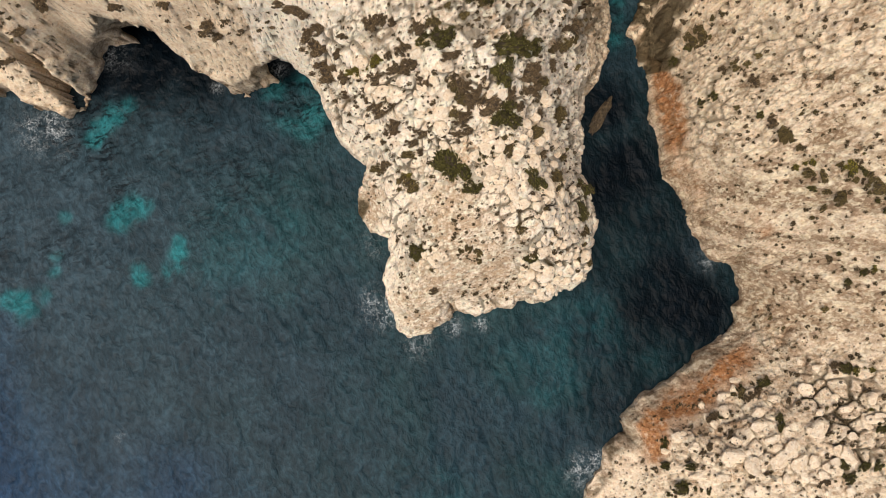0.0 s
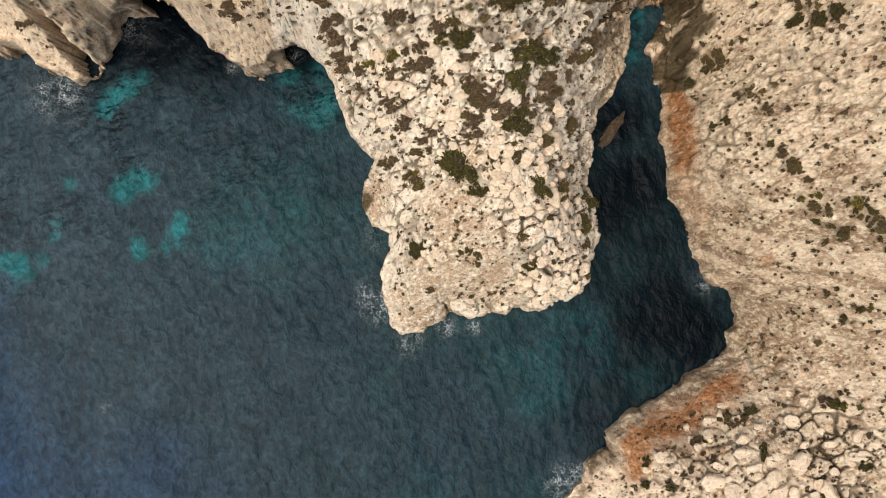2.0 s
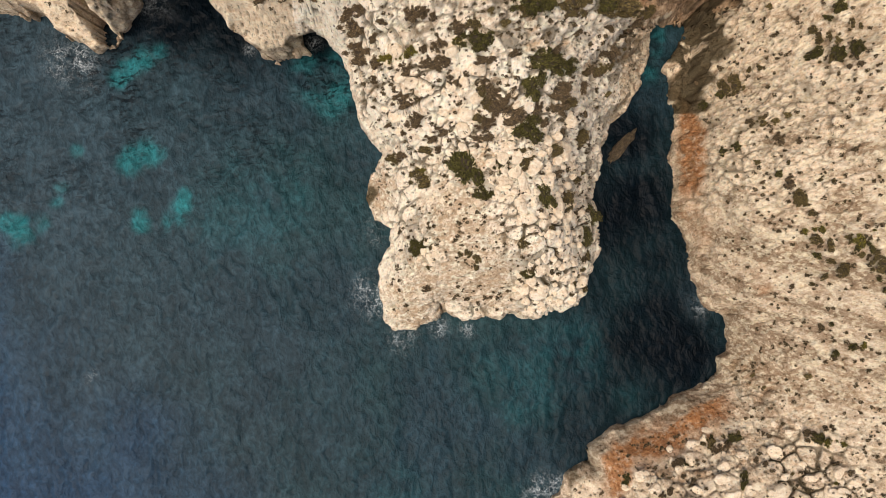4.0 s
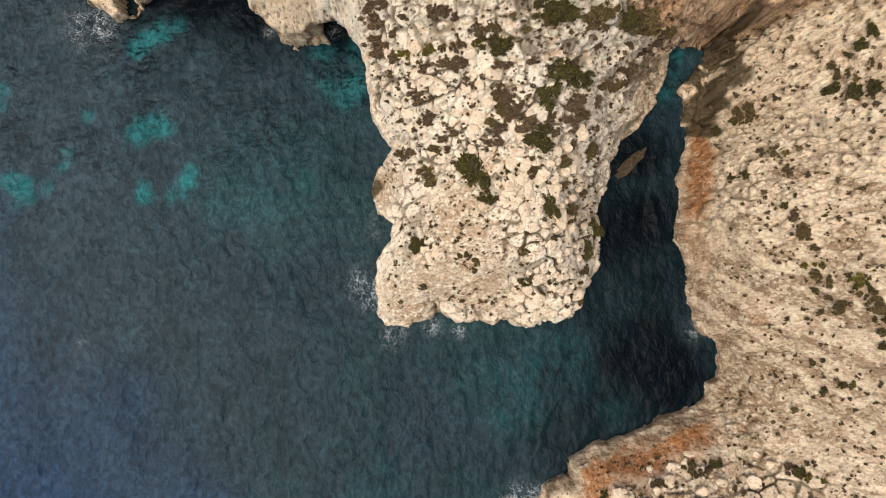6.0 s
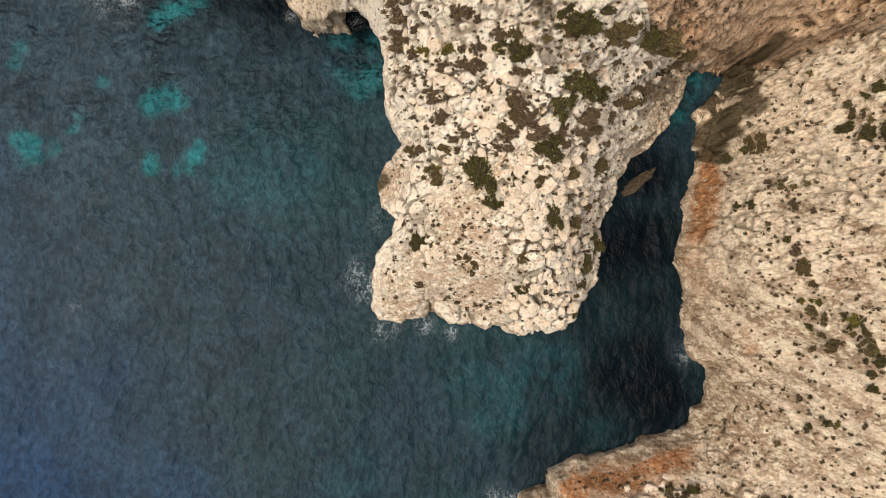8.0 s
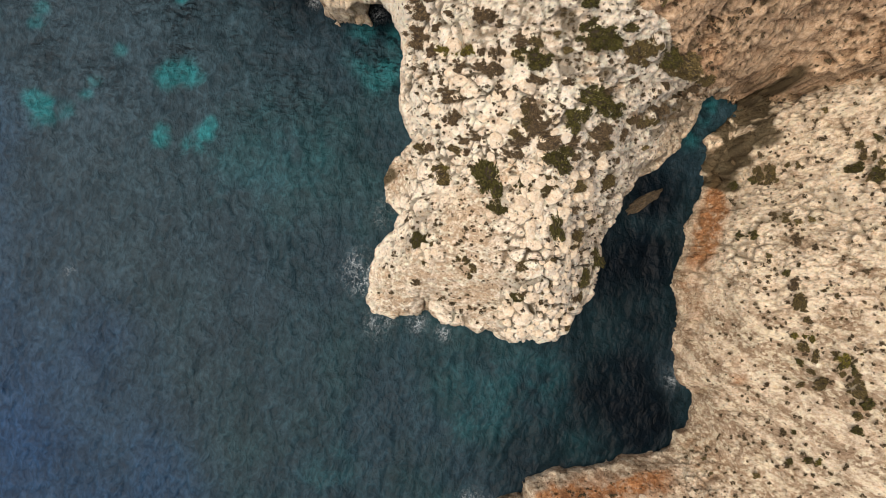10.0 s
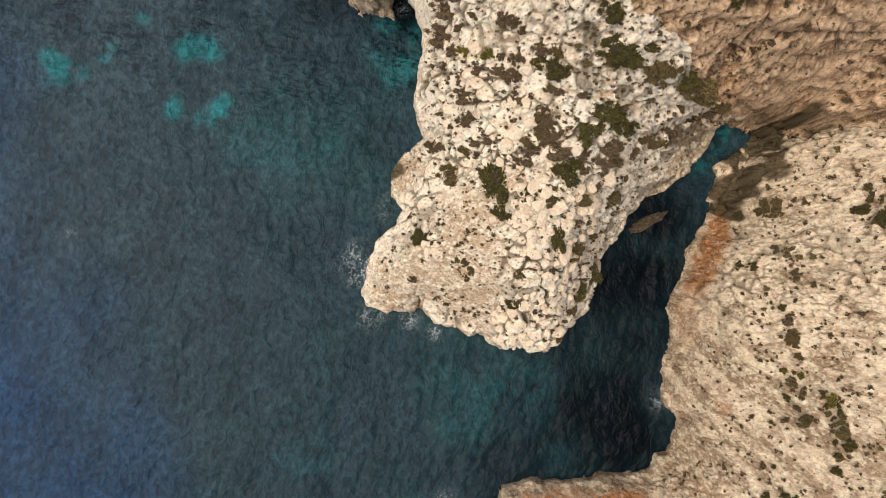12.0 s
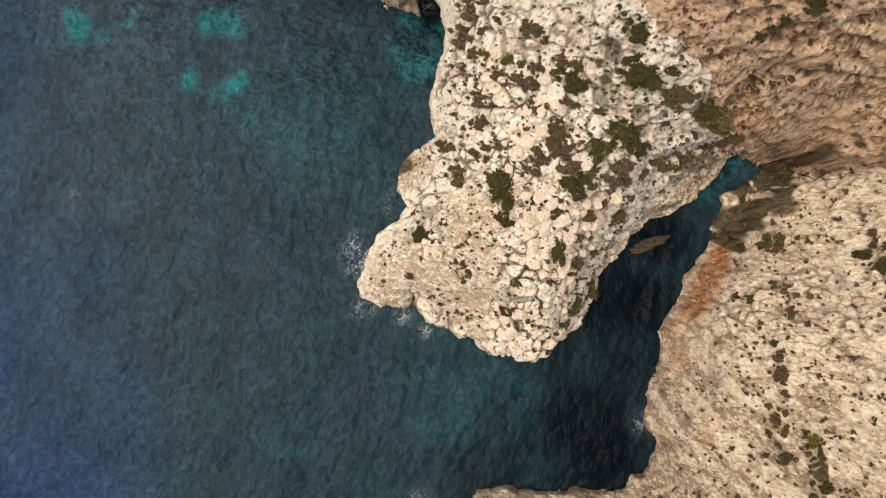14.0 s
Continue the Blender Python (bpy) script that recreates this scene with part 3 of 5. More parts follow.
    specks = calc(t, "MULTIPLY", spots_node(t, frayed, 4.2, 0.62, 0.14, 0.42), ramp(t, mid, [(0.38, grey(0.9 * specked)), (0.58, grey(0.3 * specked))]))
    col = mix(t, specks, col, (0.12, 0.082, 0.048))
    t.links.new(col, b.inputs["Base Color"])
    rough = calc(t, "ADD", calc(t, "MULTIPLY", fine, 0.55), calc(t, "MULTIPLY", bedding, 0.3))
    rough = calc(t, "SUBTRACT", rough, calc(t, "MULTIPLY", specks, 0.2))
    rough = calc(t, "ADD", rough, calc(t, "ADD", calc(t, "MULTIPLY", flake_heights[0], 0.3 * flaky), calc(t, "MULTIPLY", flake_heights[1], 0.16 * flaky)))
    bump(t, b, rough, 0.9, 0.4)
    return m


ROCK_PALE = limestone("pale_limestone", (0.96, 0.82, 0.63), (0.6, 0.43, 0.275), (0.34, 0.25, 0.165), 0.2, 1.1, 0.25, 0.06)
ROCK_BUFF = limestone("buff_limestone", (0.9, 0.725, 0.525), (0.5, 0.345, 0.215), (0.25, 0.17, 0.11), 0.3, 0.9, 0.6, 0.03)
ROCK_CREAM = limestone("cream_limestone", (0.92, 0.745, 0.54), (0.43, 0.295, 0.18), (0.36, 0.258, 0.17), 0.4, 0.7, 0.9, -0.015)
ROCK_CLEAN = limestone("clean_limestone", (0.88, 0.71, 0.51), (0.7, 0.52, 0.345), (0.36, 0.25, 0.16), 0.2, 0.8, 0.4)
ROCK_TAN = limestone("tan_limestone", (0.66, 0.465, 0.295), (0.25, 0.148, 0.08), (0.3, 0.2, 0.125), 0.5, 1.0, 0.6)
ROCK_WHITE = limestone("white_limestone", (0.86, 0.715, 0.53), (0.62, 0.475, 0.33), (0.3, 0.23, 0.16), 0.1, 0.8, 0.3)


def sea_water():
    """Deep water over a dark bed; 'depth' carries shallows, foam, deep water with painted cliff shade, and the
    south-western blue.
    """
    m, t, b = shader("sea_water", 0.34)
    b.inputs["IOR"].default_value = 1.33
    b.inputs["Specular IOR Level"].default_value = 0.12
    at = t.nodes.new("ShaderNodeTexCoord").outputs["Object"]
    d = t.nodes.new("ShaderNodeVertexColor")
    d.layer_name = "depth"
    split = t.nodes.new("ShaderNodeSeparateColor")
    t.links.new(d.outputs["Color"], split.inputs["Color"])
    col = mix(t, ramp(t, noise_node(t, at, 0.06, 3), [(0.4, grey(0)), (0.6, grey(1))]), (0.016, 0.035, 0.046), (0.014, 0.039, 0.045))
    place = t.nodes.new("ShaderNodeSeparateXYZ")
    t.links.new(at, place.inputs[0])
    # reflection of the brighter western sky, painted as a paler colour
    west_sheen = add(t, "ShaderNodeMapRange", From_Min=-8.0, From_Max=-45.0)
    t.links.new(place.outputs[0], west_sheen.inputs["Value"])
    col = mix(t, west_sheen.outputs[0], col, (0.029, 0.052, 0.066))
    col = mix(t, d.outputs["Alpha"], col, (0.01, 0.041, 0.105))
    # darkest water, with the shade of the cliffs put into its colour
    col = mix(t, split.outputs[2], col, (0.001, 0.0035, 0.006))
    col = mix(t, split.outputs[0], col, (0.014, 0.14, 0.155))
    stretch = add(t, "ShaderNodeMapping", Scale=(1.0, 0.68, 1.0), Rotation=(0, 0, radians(20)))
    t.links.new(moved(t, at, 0.5, 1.2, 2.0), stretch.inputs["Vector"])
    ripple = noise_node(t, stretch.outputs["Vector"], 1.3, 4, 0.5)
    # wave shading painted into the colour: thin crests lighter, troughs darker
    fine = noise_node(t, stretch.outputs["Vector"], 3.2, 3, 0.5)
    swell = noise_node(t, stretch.outputs["Vector"], 0.22, 3, 0.5)
    col = mix(t, ramp(t, swell, [(0.35, grey(0)), (0.65, grey(1))]), mix(t, 0.16, col, (0, 0, 0)), mix(t, 1.0, col, grey(1.14), "MULTIPLY"))
    col = mix(t, ramp(t, ripple, [(0.38, grey(0)), (0.64, grey(1))]), mix(t, 0.2, col, (0, 0, 0)), mix(t, 1.0, col, grey(1.3), "MULTIPLY"))
    col = mix(t, ramp(t, fine, [(0.38, grey(0)), (0.62, grey(1))]), mix(t, 0.12, col, (0, 0, 0)), mix(t, 1.0, col, grey(1.2), "MULTIPLY"))
    # dark reflections painted on steep wrinkles, most in confused water under the northern cliffs
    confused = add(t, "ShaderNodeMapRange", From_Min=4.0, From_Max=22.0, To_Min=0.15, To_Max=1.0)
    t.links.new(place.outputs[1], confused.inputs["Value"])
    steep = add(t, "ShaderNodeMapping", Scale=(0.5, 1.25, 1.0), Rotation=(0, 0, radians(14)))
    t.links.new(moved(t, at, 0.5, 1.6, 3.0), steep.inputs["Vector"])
    trough_reflection = ramp(t, noise_node(t, steep.outputs["Vector"], 1.7, 4, 0.55), [(0.38, grey(0.85)), (0.52, grey(0))])
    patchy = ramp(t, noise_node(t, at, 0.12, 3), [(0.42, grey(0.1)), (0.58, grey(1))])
    col = mix(t, calc(t, "MULTIPLY", calc(t, "MULTIPLY", trough_reflection, patchy), confused.outputs[0]), col, (0.002, 0.004, 0.006))
    lace = ramp(t, noise_node(t, moved(t, at, 1.5, 0.6), 1.0, 8, 0.72), [(0.45, grey(0)), (0.49, grey(1)), (0.51, grey(1)), (0.55, grey(0))])
    flecks = ramp(t, noise_node(t, at, 4.0, 8, 0.75), [(0.5, grey(0)), (0.64, grey(1))])
    foam = calc(t, "MULTIPLY", split.outputs[1], calc(t, "ADD", calc(t, "MULTIPLY", lace, calc(t, "ADD", flecks, 0.35)), calc(t, "MULTIPLY", flecks, 0.25)))
    col = mix(t, foam, col, (0.62, 0.68, 0.7))
    t.links.new(col, b.inputs["Base Color"])
    t.links.new(ramp(t, foam, [(0, grey(0.34)), (0.5, grey(0.7))]), b.inputs["Roughness"])
    bump(t, b, calc(t, "ADD", calc(t, "MULTIPLY", ripple, 0.65), calc(t, "MULTIPLY", fine, 0.25)), 0.8, 0.5)
    return m


WATER = sea_water()


# ================= meshes from grids =================
def grid_mesh(name, px, py, pz, faces_ok, layers, material):
    """One smooth mesh of the quads of a grid that are marked, with colour layers of four channels."""
    ni, nj = px.shape
    idx = np.arange(ni * nj).reshape(ni, nj)
    quads = np.stack([idx[:-1, :-1], idx[1:, :-1], idx[1:, 1:], idx[:-1, 1:]], -1)[faces_ok]
    used, inverse = np.unique(quads, return_inverse=True)
    inverse = inverse.reshape(-1)
    co = np.stack([px, py, pz], -1).reshape(-1, 3)[used]
    me = bpy.data.meshes.new(name)
    me.vertices.add(len(co))
    me.vertices.foreach_set("co", co.astype(np.float32).ravel())
    me.loops.add(len(inverse))
    me.loops.foreach_set("vertex_index", inverse.astype(np.int32))
    me.polygons.add(len(quads))
    me.polygons.foreach_set("loop_start", np.arange(0, len(inverse), 4, dtype=np.int32))
    me.update(calc_edges=True)
    me.polygons.foreach_set("use_smooth", np.ones(len(quads), bool))
    for layer, channels in layers.items():
        attr = me.color_attributes.new(layer, "FLOAT_COLOR", "POINT")
        rgba = np.stack([np.broadcast_to(c, px.shape) for c in channels], -1).reshape(-1, 4)[used]
        attr.data.foreach_set("color", rgba.astype(np.float32).ravel())
    me.materials.append(material)
    me.validate()
    return new(name, me)


# ---- land ----
wet = step(1.6, 0.2, PZ + 0.5 * fbm(X, Y, 2, 2, 95))
rim = step(0.2, 0.02, S + 0.15 * fbm(X, Y, 1.5, 3, 104))
fray = fbm(X, Y, 2.2, 4, 101)
band_east = step(0.0, 0.4, S + 0.3 * fray) * step(1.35, 0.95, S + 0.7 * fray) * (X > 26) * (0.35 * step(-9, -2, Y) + 0.65 * step(1, 3.5, Y)) * step(16, 13, Y)
band_south = step(0.8, 1.3, S + 0.5 * fray) * step(3.0, 2.4, S + 0.7 * fray) * SOUTH * step(13, 15.5, X) * step(31, 28, X)
stain = np.maximum(0.55 * step(0.1, 0.75, blobs(X, Y, ORANGE) * (0.8 + 0.7 * fray)), 0.95 * np.maximum(band_east, band_south)) * (1 - 0.85 * rim)
crust = np.clip(blobs(X, Y, GREY) * (0.85 + 0.4 * fbm(X, Y, 3, 3, 102)) + 0.6 * wet * (S < 1.5) + 0.75 * rim + 0.95 * SOUTH * step(1.5, 0.9, S + 0.5 * fray)
                + (X > 28) * (0.55 * step(1, -5, Y) * step(-0.3, 0.3, fray) + 0.9 * step(0.55, 0.25, S)), 0, 1)
foot = SOUTH * step(1.3, 0.6, S + 0.7 * fray) * (0.3 + 0.45 * step(15, 12, X)) * step(-0.2, 0.25, fbm(X, Y, 1.4, 4, 105))
dark = np.clip(np.maximum(np.maximum(SOIL_AND_SHADE, foot), 0.95 * step(0.2, 0.5, blobs(X, Y, BROWN) * (0.85 + 1.5 * fbm(X, Y, 1.8, 5, 103)))), 0, 1)
# which piece of the land each quad belongs to: the nearest of these marks
PIECES = [("headland", -2, -3), ("headland", 8, 12), ("headland", -2, 14), ("headland", -2, 22), ("headland", 12, 22),
          ("arch_cliff", -34, 26), ("arch_cliff", -16, 34), ("north_cliff", 30, 33), ("north_cliff", 12, 38), ("north_cliff", 46, 36),
          ("east_slope", 34, 10), ("east_slope", 40, 20), ("east_slope", 36, -12), ("south_shore", 24, -36), ("south_shore", 33, -30), ("south_shore", 45, -42), ("east_slope", 32, 22)]
CX, CY = (X[:-1, :-1] + X[1:, 1:]) / 2, (Y[:-1, :-1] + Y[1:, 1:]) / 2
pick = np.argmin([(CX - px) ** 2 + (CY - py) ** 2 for _, px, py in PIECES], axis=0)
names = np.array([p[0] for p in PIECES])[pick]
names = np.where(CY + 1.3 * fbm(CX, CY, 3, 4, 96) > np.interp(CX, (0, 4, 11, 16, 24, 28.6, 32.6, 36.5, 70), (70, 26, 23.5, 22, 21, 22.2, 22.2, 22.7, 25)), "north_cliff", np.where(names == "north_cliff", "headland", names))
names = np.where((names == "headland") & (CX > 30), "east_slope", names)
solid = KEEP[:-1, :-1] & KEEP[1:, :-1] & KEEP[1:, 1:] & KEEP[:-1, 1:]
LABELS = {
    "headland": ("rugged pale limestone headland with jointed blocks above dark sea", ROCK_PALE),
    "arch_cliff": ("cream limestone cliff undercut into a dark sea cave", ROCK_CLEAN),
    "north_cliff": ("steep tan honeycombed limestone cliff overhanging a narrow inlet", ROCK_TAN),
    "south_shore": ("pale blocky limestone shore with an orange-stained sea edge", ROCK_BUFF),
    "east_slope": ("broad sloping limestone shore with grey slabs and rusty stains", ROCK_CREAM)}
for name, (label, material) in LABELS.items():
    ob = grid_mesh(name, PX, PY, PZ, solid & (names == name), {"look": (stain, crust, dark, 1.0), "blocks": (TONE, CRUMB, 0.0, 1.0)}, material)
    tagged(ob, label, "cliff", kind="structure")

# ---- sea ----
SHALLOWS = [
    (-35.8, 16.0, 1.7, 0.8), (-33.5, 16.6, 1.6, 0.85), (-31.9, 16.2, 0.9, 0.5), (-35.6, 9.7, 1.0, 0.7), (-35.8, 8.2, 1.1, 0.85), (-30.1, 10.9, 0.9, 0.7),
    (-30.7, 9.5, 1.2, 0.9), (-31.7, 7.9, 1.3, 0.9), (-32.3, 6.7, 0.8, 0.8), (-52.0, 10.7, 1.3, 0.7), (-50.3, 9.3, 2.0, 0.85), (-47.9, 9.7, 1.4, 0.7),
    (-44.9, 13.9, 1.0, 0.5), (-45.4, 12.3, 1.0, 0.5), (-42.1, 18.1, 0.9, 0.45), (-52.7, 19.9, 1.1, 0.4), (-52.3, 22.1, 1.1, 0.4), (-35.8, 26.1, 1.3, 0.8),
    (-34.4, 27.1, 1.5, 0.8), (-32.6, 28.0, 1.3, 0.8), (-30.8, 28.6, 1.1, 0.6), (-12.6, 22.0, 2.7, 0.4), (-10.6, 20.6, 2.4, 0.5), (-9.5, 23.7, 2.0, 0.5),
    (-13.4, 24.0, 1.9, 0.35), (-11.2, 18.9, 1.6, 0.4), (-58.9, 19.9, 1.7, 0.6), (-56.5, 24.7, 1.4, 0.5), (-61.2, 12.4, 1.6, 0.5), (-22.9, 7.6, 7.1, 0.16),
    (-18.1, 10.3, 4.7, 0.14), (29.5, 22.0, 1.3, 0.6), (28.8, 19.9, 1.4, 0.55), (27.5, 17.5, 1.3, 0.6), (30.2, 23.4, 1.1, 0.45), (13.4, -15.0, 4.7, 0.18),
    (7.9, -17.1, 5.5, 0.14), (18.9, -21.2, 2.0, 0.07), (-9.2, -28.7, 3.9, 0.12),
]
FOAM = [
    (-41.4, 29.4, 2.4, 0.9), (-40.2, 27.6, 1.7, 0.6), (-44.2, -9.4, 0.8, 0.8), (7.7, -31.4, 1.8, 1), (9.5, -30.2, 1, 0.9),
    (-6.4, -9.7, 1.4, 0.8), (-1.9, -9.1, 1, 0.9), (1.4, -10.1, 0.8, 0.8), (-9.7, -3.9, 1.6, 0.8), (-9.3, -5.5, 1.4, 0.9),
    (-7.8, 3.4, 1.4, 0.4), (-19.7, 27.2, 0.7, 0.7), (-30.3, 35.5, 2.1, 0.3), (-12.1, 27.2, 1, 0.5), (29.9, -11.3, 1.1, 0.4),
    (-9.9, -4, 1.8, 0.8), (-6.4, -10.9, 1.1, 0.6), (30.7, 13.1, 0.4, 0.7),
]
# deep water, plus cliff shade painted dark in the inlet and cave
DEEP_AND_SHADED = [
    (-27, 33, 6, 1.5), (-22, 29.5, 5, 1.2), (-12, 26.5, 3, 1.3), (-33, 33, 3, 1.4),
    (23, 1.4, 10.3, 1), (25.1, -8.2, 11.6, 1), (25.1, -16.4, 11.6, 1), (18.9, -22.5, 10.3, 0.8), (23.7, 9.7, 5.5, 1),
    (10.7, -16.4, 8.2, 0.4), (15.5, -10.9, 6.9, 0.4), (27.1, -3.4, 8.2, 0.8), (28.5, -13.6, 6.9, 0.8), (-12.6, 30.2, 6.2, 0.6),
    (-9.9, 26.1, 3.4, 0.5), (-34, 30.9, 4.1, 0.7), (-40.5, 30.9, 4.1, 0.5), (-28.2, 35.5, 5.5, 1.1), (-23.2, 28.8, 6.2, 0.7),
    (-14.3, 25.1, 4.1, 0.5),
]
WX, WY = spaced(-63, 63, 0.2, 4000), spaced(-60, 60, 0.2, 4000)
SX, SY = np.meshgrid(WX, WY, indexing="ij")
near_view = np.exp(-(np.hypot(SX, SY) / 90) ** 6)
warp_x, warp_y = SX + 0.8 * fbm(SX, SY, 4, 3, 204), SY + 0.8 * fbm(SX, SY, 4, 3, 205)
chop = (0.25 * fbm(warp_x, warp_y * 0.6, 6.0, 2, 201) + 0.2 * (1 - 2 * np.abs(fbm(warp_x, warp_y * 0.55, 1.9, 3, 202)))
        + 0.1 * fbm(warp_x, warp_y * 0.5, 1.0, 2, 203))
shore, _, hollow = coast_distance(SX, SY)
ragged = 0.75 * fbm(SX, SY, 2.6, 5, 211) - 0.08
shallow = np.zeros(SX.shape)
for bx, by, r, strength in SHALLOWS:
    shallow = np.maximum(shallow, strength * step(0.08, 0.95, np.exp(-((SX - bx) ** 2 + (SY - by) ** 2) / (1.1 * r * r)) * (1 + 1.6 * ragged)))
foam = np.clip(blobs(SX, SY, FOAM) * (0.6 + 1.0 * fbm(SX, SY, 1.8, 4, 212)) * 1.3, 0, 1)
# share of the dark colour: deep water and painted cliff shade
deep = step(-0.1, 1.2, 1.1 * blobs(SX, SY, DEEP_AND_SHADED) * (0.95 + 0.4 * fbm(SX, SY, 6, 3, 213)))
# bluer water out to the south-west
blue = step(0.05, 1.2, ((-SX - 30) * 0.66 + (-SY - 8) * 0.5) / 30 + 0.25 * fbm(SX, SY, 14, 3, 214))
open_water = shore < 2.5 + 1.2 * hollow
wet_quads = open_water[:-1, :-1] | open_water[1:, 1:] | open_water[1:, :-1] | open_water[:-1, 1:]
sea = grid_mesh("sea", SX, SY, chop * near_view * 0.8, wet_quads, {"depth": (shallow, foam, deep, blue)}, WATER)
tagged(sea, "dark slate-blue choppy sea with turquoise shallows and foam", "sea", kind="structure")

# ================= plants =================
def foliage(name, dark, mid, light):
    """Small leaves that differ from one to the next."""
    m, t, b = shader(name, 0.8)
    b.inputs["Specular IOR Level"].default_value = 0.15
    geo = t.nodes.new("ShaderNodeNewGeometry")
    info = t.nodes.new("ShaderNodeObjectInfo")
    col = ramp(t, geo.outputs["Random Per Island"], [(0.1, dark), (0.55, mid), (0.95, light)])
    col = mix(t, calc(t, "MULTIPLY", info.outputs["Random"], 0.45), col, tuple(c * 0.55 for c in mid))
    t.links.new(col, b.inputs["Base Color"])
    return m


LEAF = {
    "green": foliage("green_leaves", (0.022, 0.02, 0.006), (0.064, 0.058, 0.015), (0.13, 0.115, 0.033)),
    "olive": foliage("olive_leaves", (0.045, 0.034, 0.013), (0.12, 0.09, 0.034), (0.21, 0.16, 0.07)),
    "brown": foliage("dry_leaves", (0.05, 0.034, 0.017), (0.13, 0.09, 0.048), (0.23, 0.17, 0.1)),
    "dark": foliage("dark_dry_leaves", (0.035, 0.025, 0.012), (0.085, 0.062, 0.032), (0.16, 0.12, 0.07)),
    "yellow": foliage("yellow_leaves", (0.05, 0.045, 0.012), (0.14, 0.12, 0.025), (0.3, 0.25, 0.04))}
WOOD, wood_tree, wood_b = shader("twig_wood", 0.9)
wood_at = wood_tree.nodes.new("ShaderNodeNewGeometry").outputs["Position"]
wood_tree.links.new(ramp(wood_tree, noise_node(wood_tree, wood_at, 6.0), [(0.3, (0.02, 0.014, 0.008)), (0.7, (0.06, 0.042, 0.026))]), wood_b.inputs["Base Color"])


def part(name, bm, material, parent, label=""):
    me = bpy.data.meshes.new(name)
    bm.to_mesh(me)
    bm.free()
    me.materials.append(material)
    ob = new(name, me)
    ob.parent = parent
    return tagged(ob, label) if label else ob


def crown_lumps(rng, count):
    """Overlapping domes that give a bush its uneven outline, in a unit circle."""
    lumps = [(0.0, 0.0, 0.5, 0.5)]
    for i in range(count):
        a, d = i * 2.4 + rng.uniform(-0.5, 0.5), rng.uniform(0.35, 0.85)
        r = rng.uniform(0.16, 0.38)
        lumps.append((d * math.cos(a), d * math.sin(a), r, r * rng.uniform(0.7, 1.1)))
    return lumps


def crown_mesh(rng, lumps, leaves, size):
    """Many small folded leaves over the domes."""
    bm = bmesh.new()
    weights = [r * r for _, _, r, _ in lumps]
    for cx, cy, r, h in rng.choices(lumps, weights, k=leaves):
        a, up = rng.uniform(0, 6.28), rng.uniform(0.02, 1) ** 0.7
        flat = math.sqrt(max(0, 1 - up * up))
        depth = rng.uniform(0.82, 1.12)
        p = Vector((cx + flat * r * math.cos(a) * depth, cy + flat * r * math.sin(a) * depth, up * h * depth))
        turn = Euler((rng.uniform(-0.9, 0.9), rng.uniform(-0.9, 0.9), rng.uniform(0, 6.28))).to_matrix()
        s = size * rng.uniform(0.6, 1.3)
        ring = [p + turn @ Vector(v) for v in ((-s, 0, 0), (0, -0.5 * s, 0.15 * s), (s, 0, 0), (0, 0.5 * s, 0.15 * s))]
        bm.faces.new([bm.verts.new(v) for v in ring])
    return bm


def twig_mesh(rng, lumps):
    """The woody inside: a low rough mound for each dome, and a short stock into the ground."""
    bm = bmesh.new()
    for cx, cy, r, h in lumps:
        made = bmesh.ops.create_icosphere(bm, subdivisions=1, radius=1.0)["verts"]
        for v in made:
            k = 0.8 + 0.12 * noise.noise(v.co * 2.5 + Vector((cx * 9, cy * 9, 0)))
            v.co = Vector((cx + v.co.x * r * k, cy + v.co.y * r * k, max(-0.25, v.co.z * h * k)))
    return bm


def make_shrub(kind, seed, lumps, leaves, size, name="shrub"):
    rng = random.Random(seed)
    thing = new(name)
    domes = crown_lumps(rng, lumps)
    part("crown", crown_mesh(rng, domes, leaves, size), LEAF[kind], thing)
    part("twig_mound", twig_mesh(rng, domes), WOOD, thing, "dark bare woody twigs")
    return thing


def stand(x, y, rx, ry, turn, sink=0.0, tall=None):
    """A pose with scale on the ground at x, y."""
    tall = tall if tall else min(rx, ry)
    ring = [height_at(x + rx * 0.6 * math.cos(a), y + ry * 0.6 * math.sin(a)) for a in (0, 1.57, 3.14, 4.71)]
    level = 0.5 * height_at(x, y) + 0.5 * max(ring)
    return pose(x, y, level - sink, 0, 0, turn) @ Matrix.Diagonal((rx, ry, tall, 1))


def plant(rows, kind, label, group):
    """Bushes; a long narrow row becomes a line of round ones."""
    places = []
    jitter = random.Random(len(rows) + len(kind))
    for x, y, rx, ry, turn in rows:
        long, short = max(rx, ry), min(rx, ry)
        if long < 1.7 * short:
            places.append((x, y, rx, ry, turn + jitter.uniform(-25, 25)))
            continue
        way = radians(turn + (0 if rx > ry else 90))
        count = max(2, round(long / short))
        for k in range(count):
            d = (k + 0.5) / count * 2 - 1
            r = short * jitter.uniform(0.8, 1.25)
            places.append((x + d * (long - 0.5 * short) * math.cos(way) + jitter.uniform(-0.25, 0.25) * short,
                           y + d * (long - 0.5 * short) * math.sin(way) + jitter.uniform(-0.25, 0.25) * short, r * 1.15, r, jitter.uniform(0, 180)))
    models = []
    for i in range(5):
        models.append(tagged(make_shrub(kind, 300 + 7 * i + len(kind), 9 + 2 * i, 760, 0.085), label, "shrub", group))
    for i, (x, y, rx, ry, turn) in enumerate(places):
        m = stand(x, y, rx * 1.18, ry * 1.18, turn, 0.05, 0.6 * min(rx, ry) + 0.3)
        if i < 5:
            models[i].matrix_world = m
        else:
            copy_thing(models[i % 5], m)


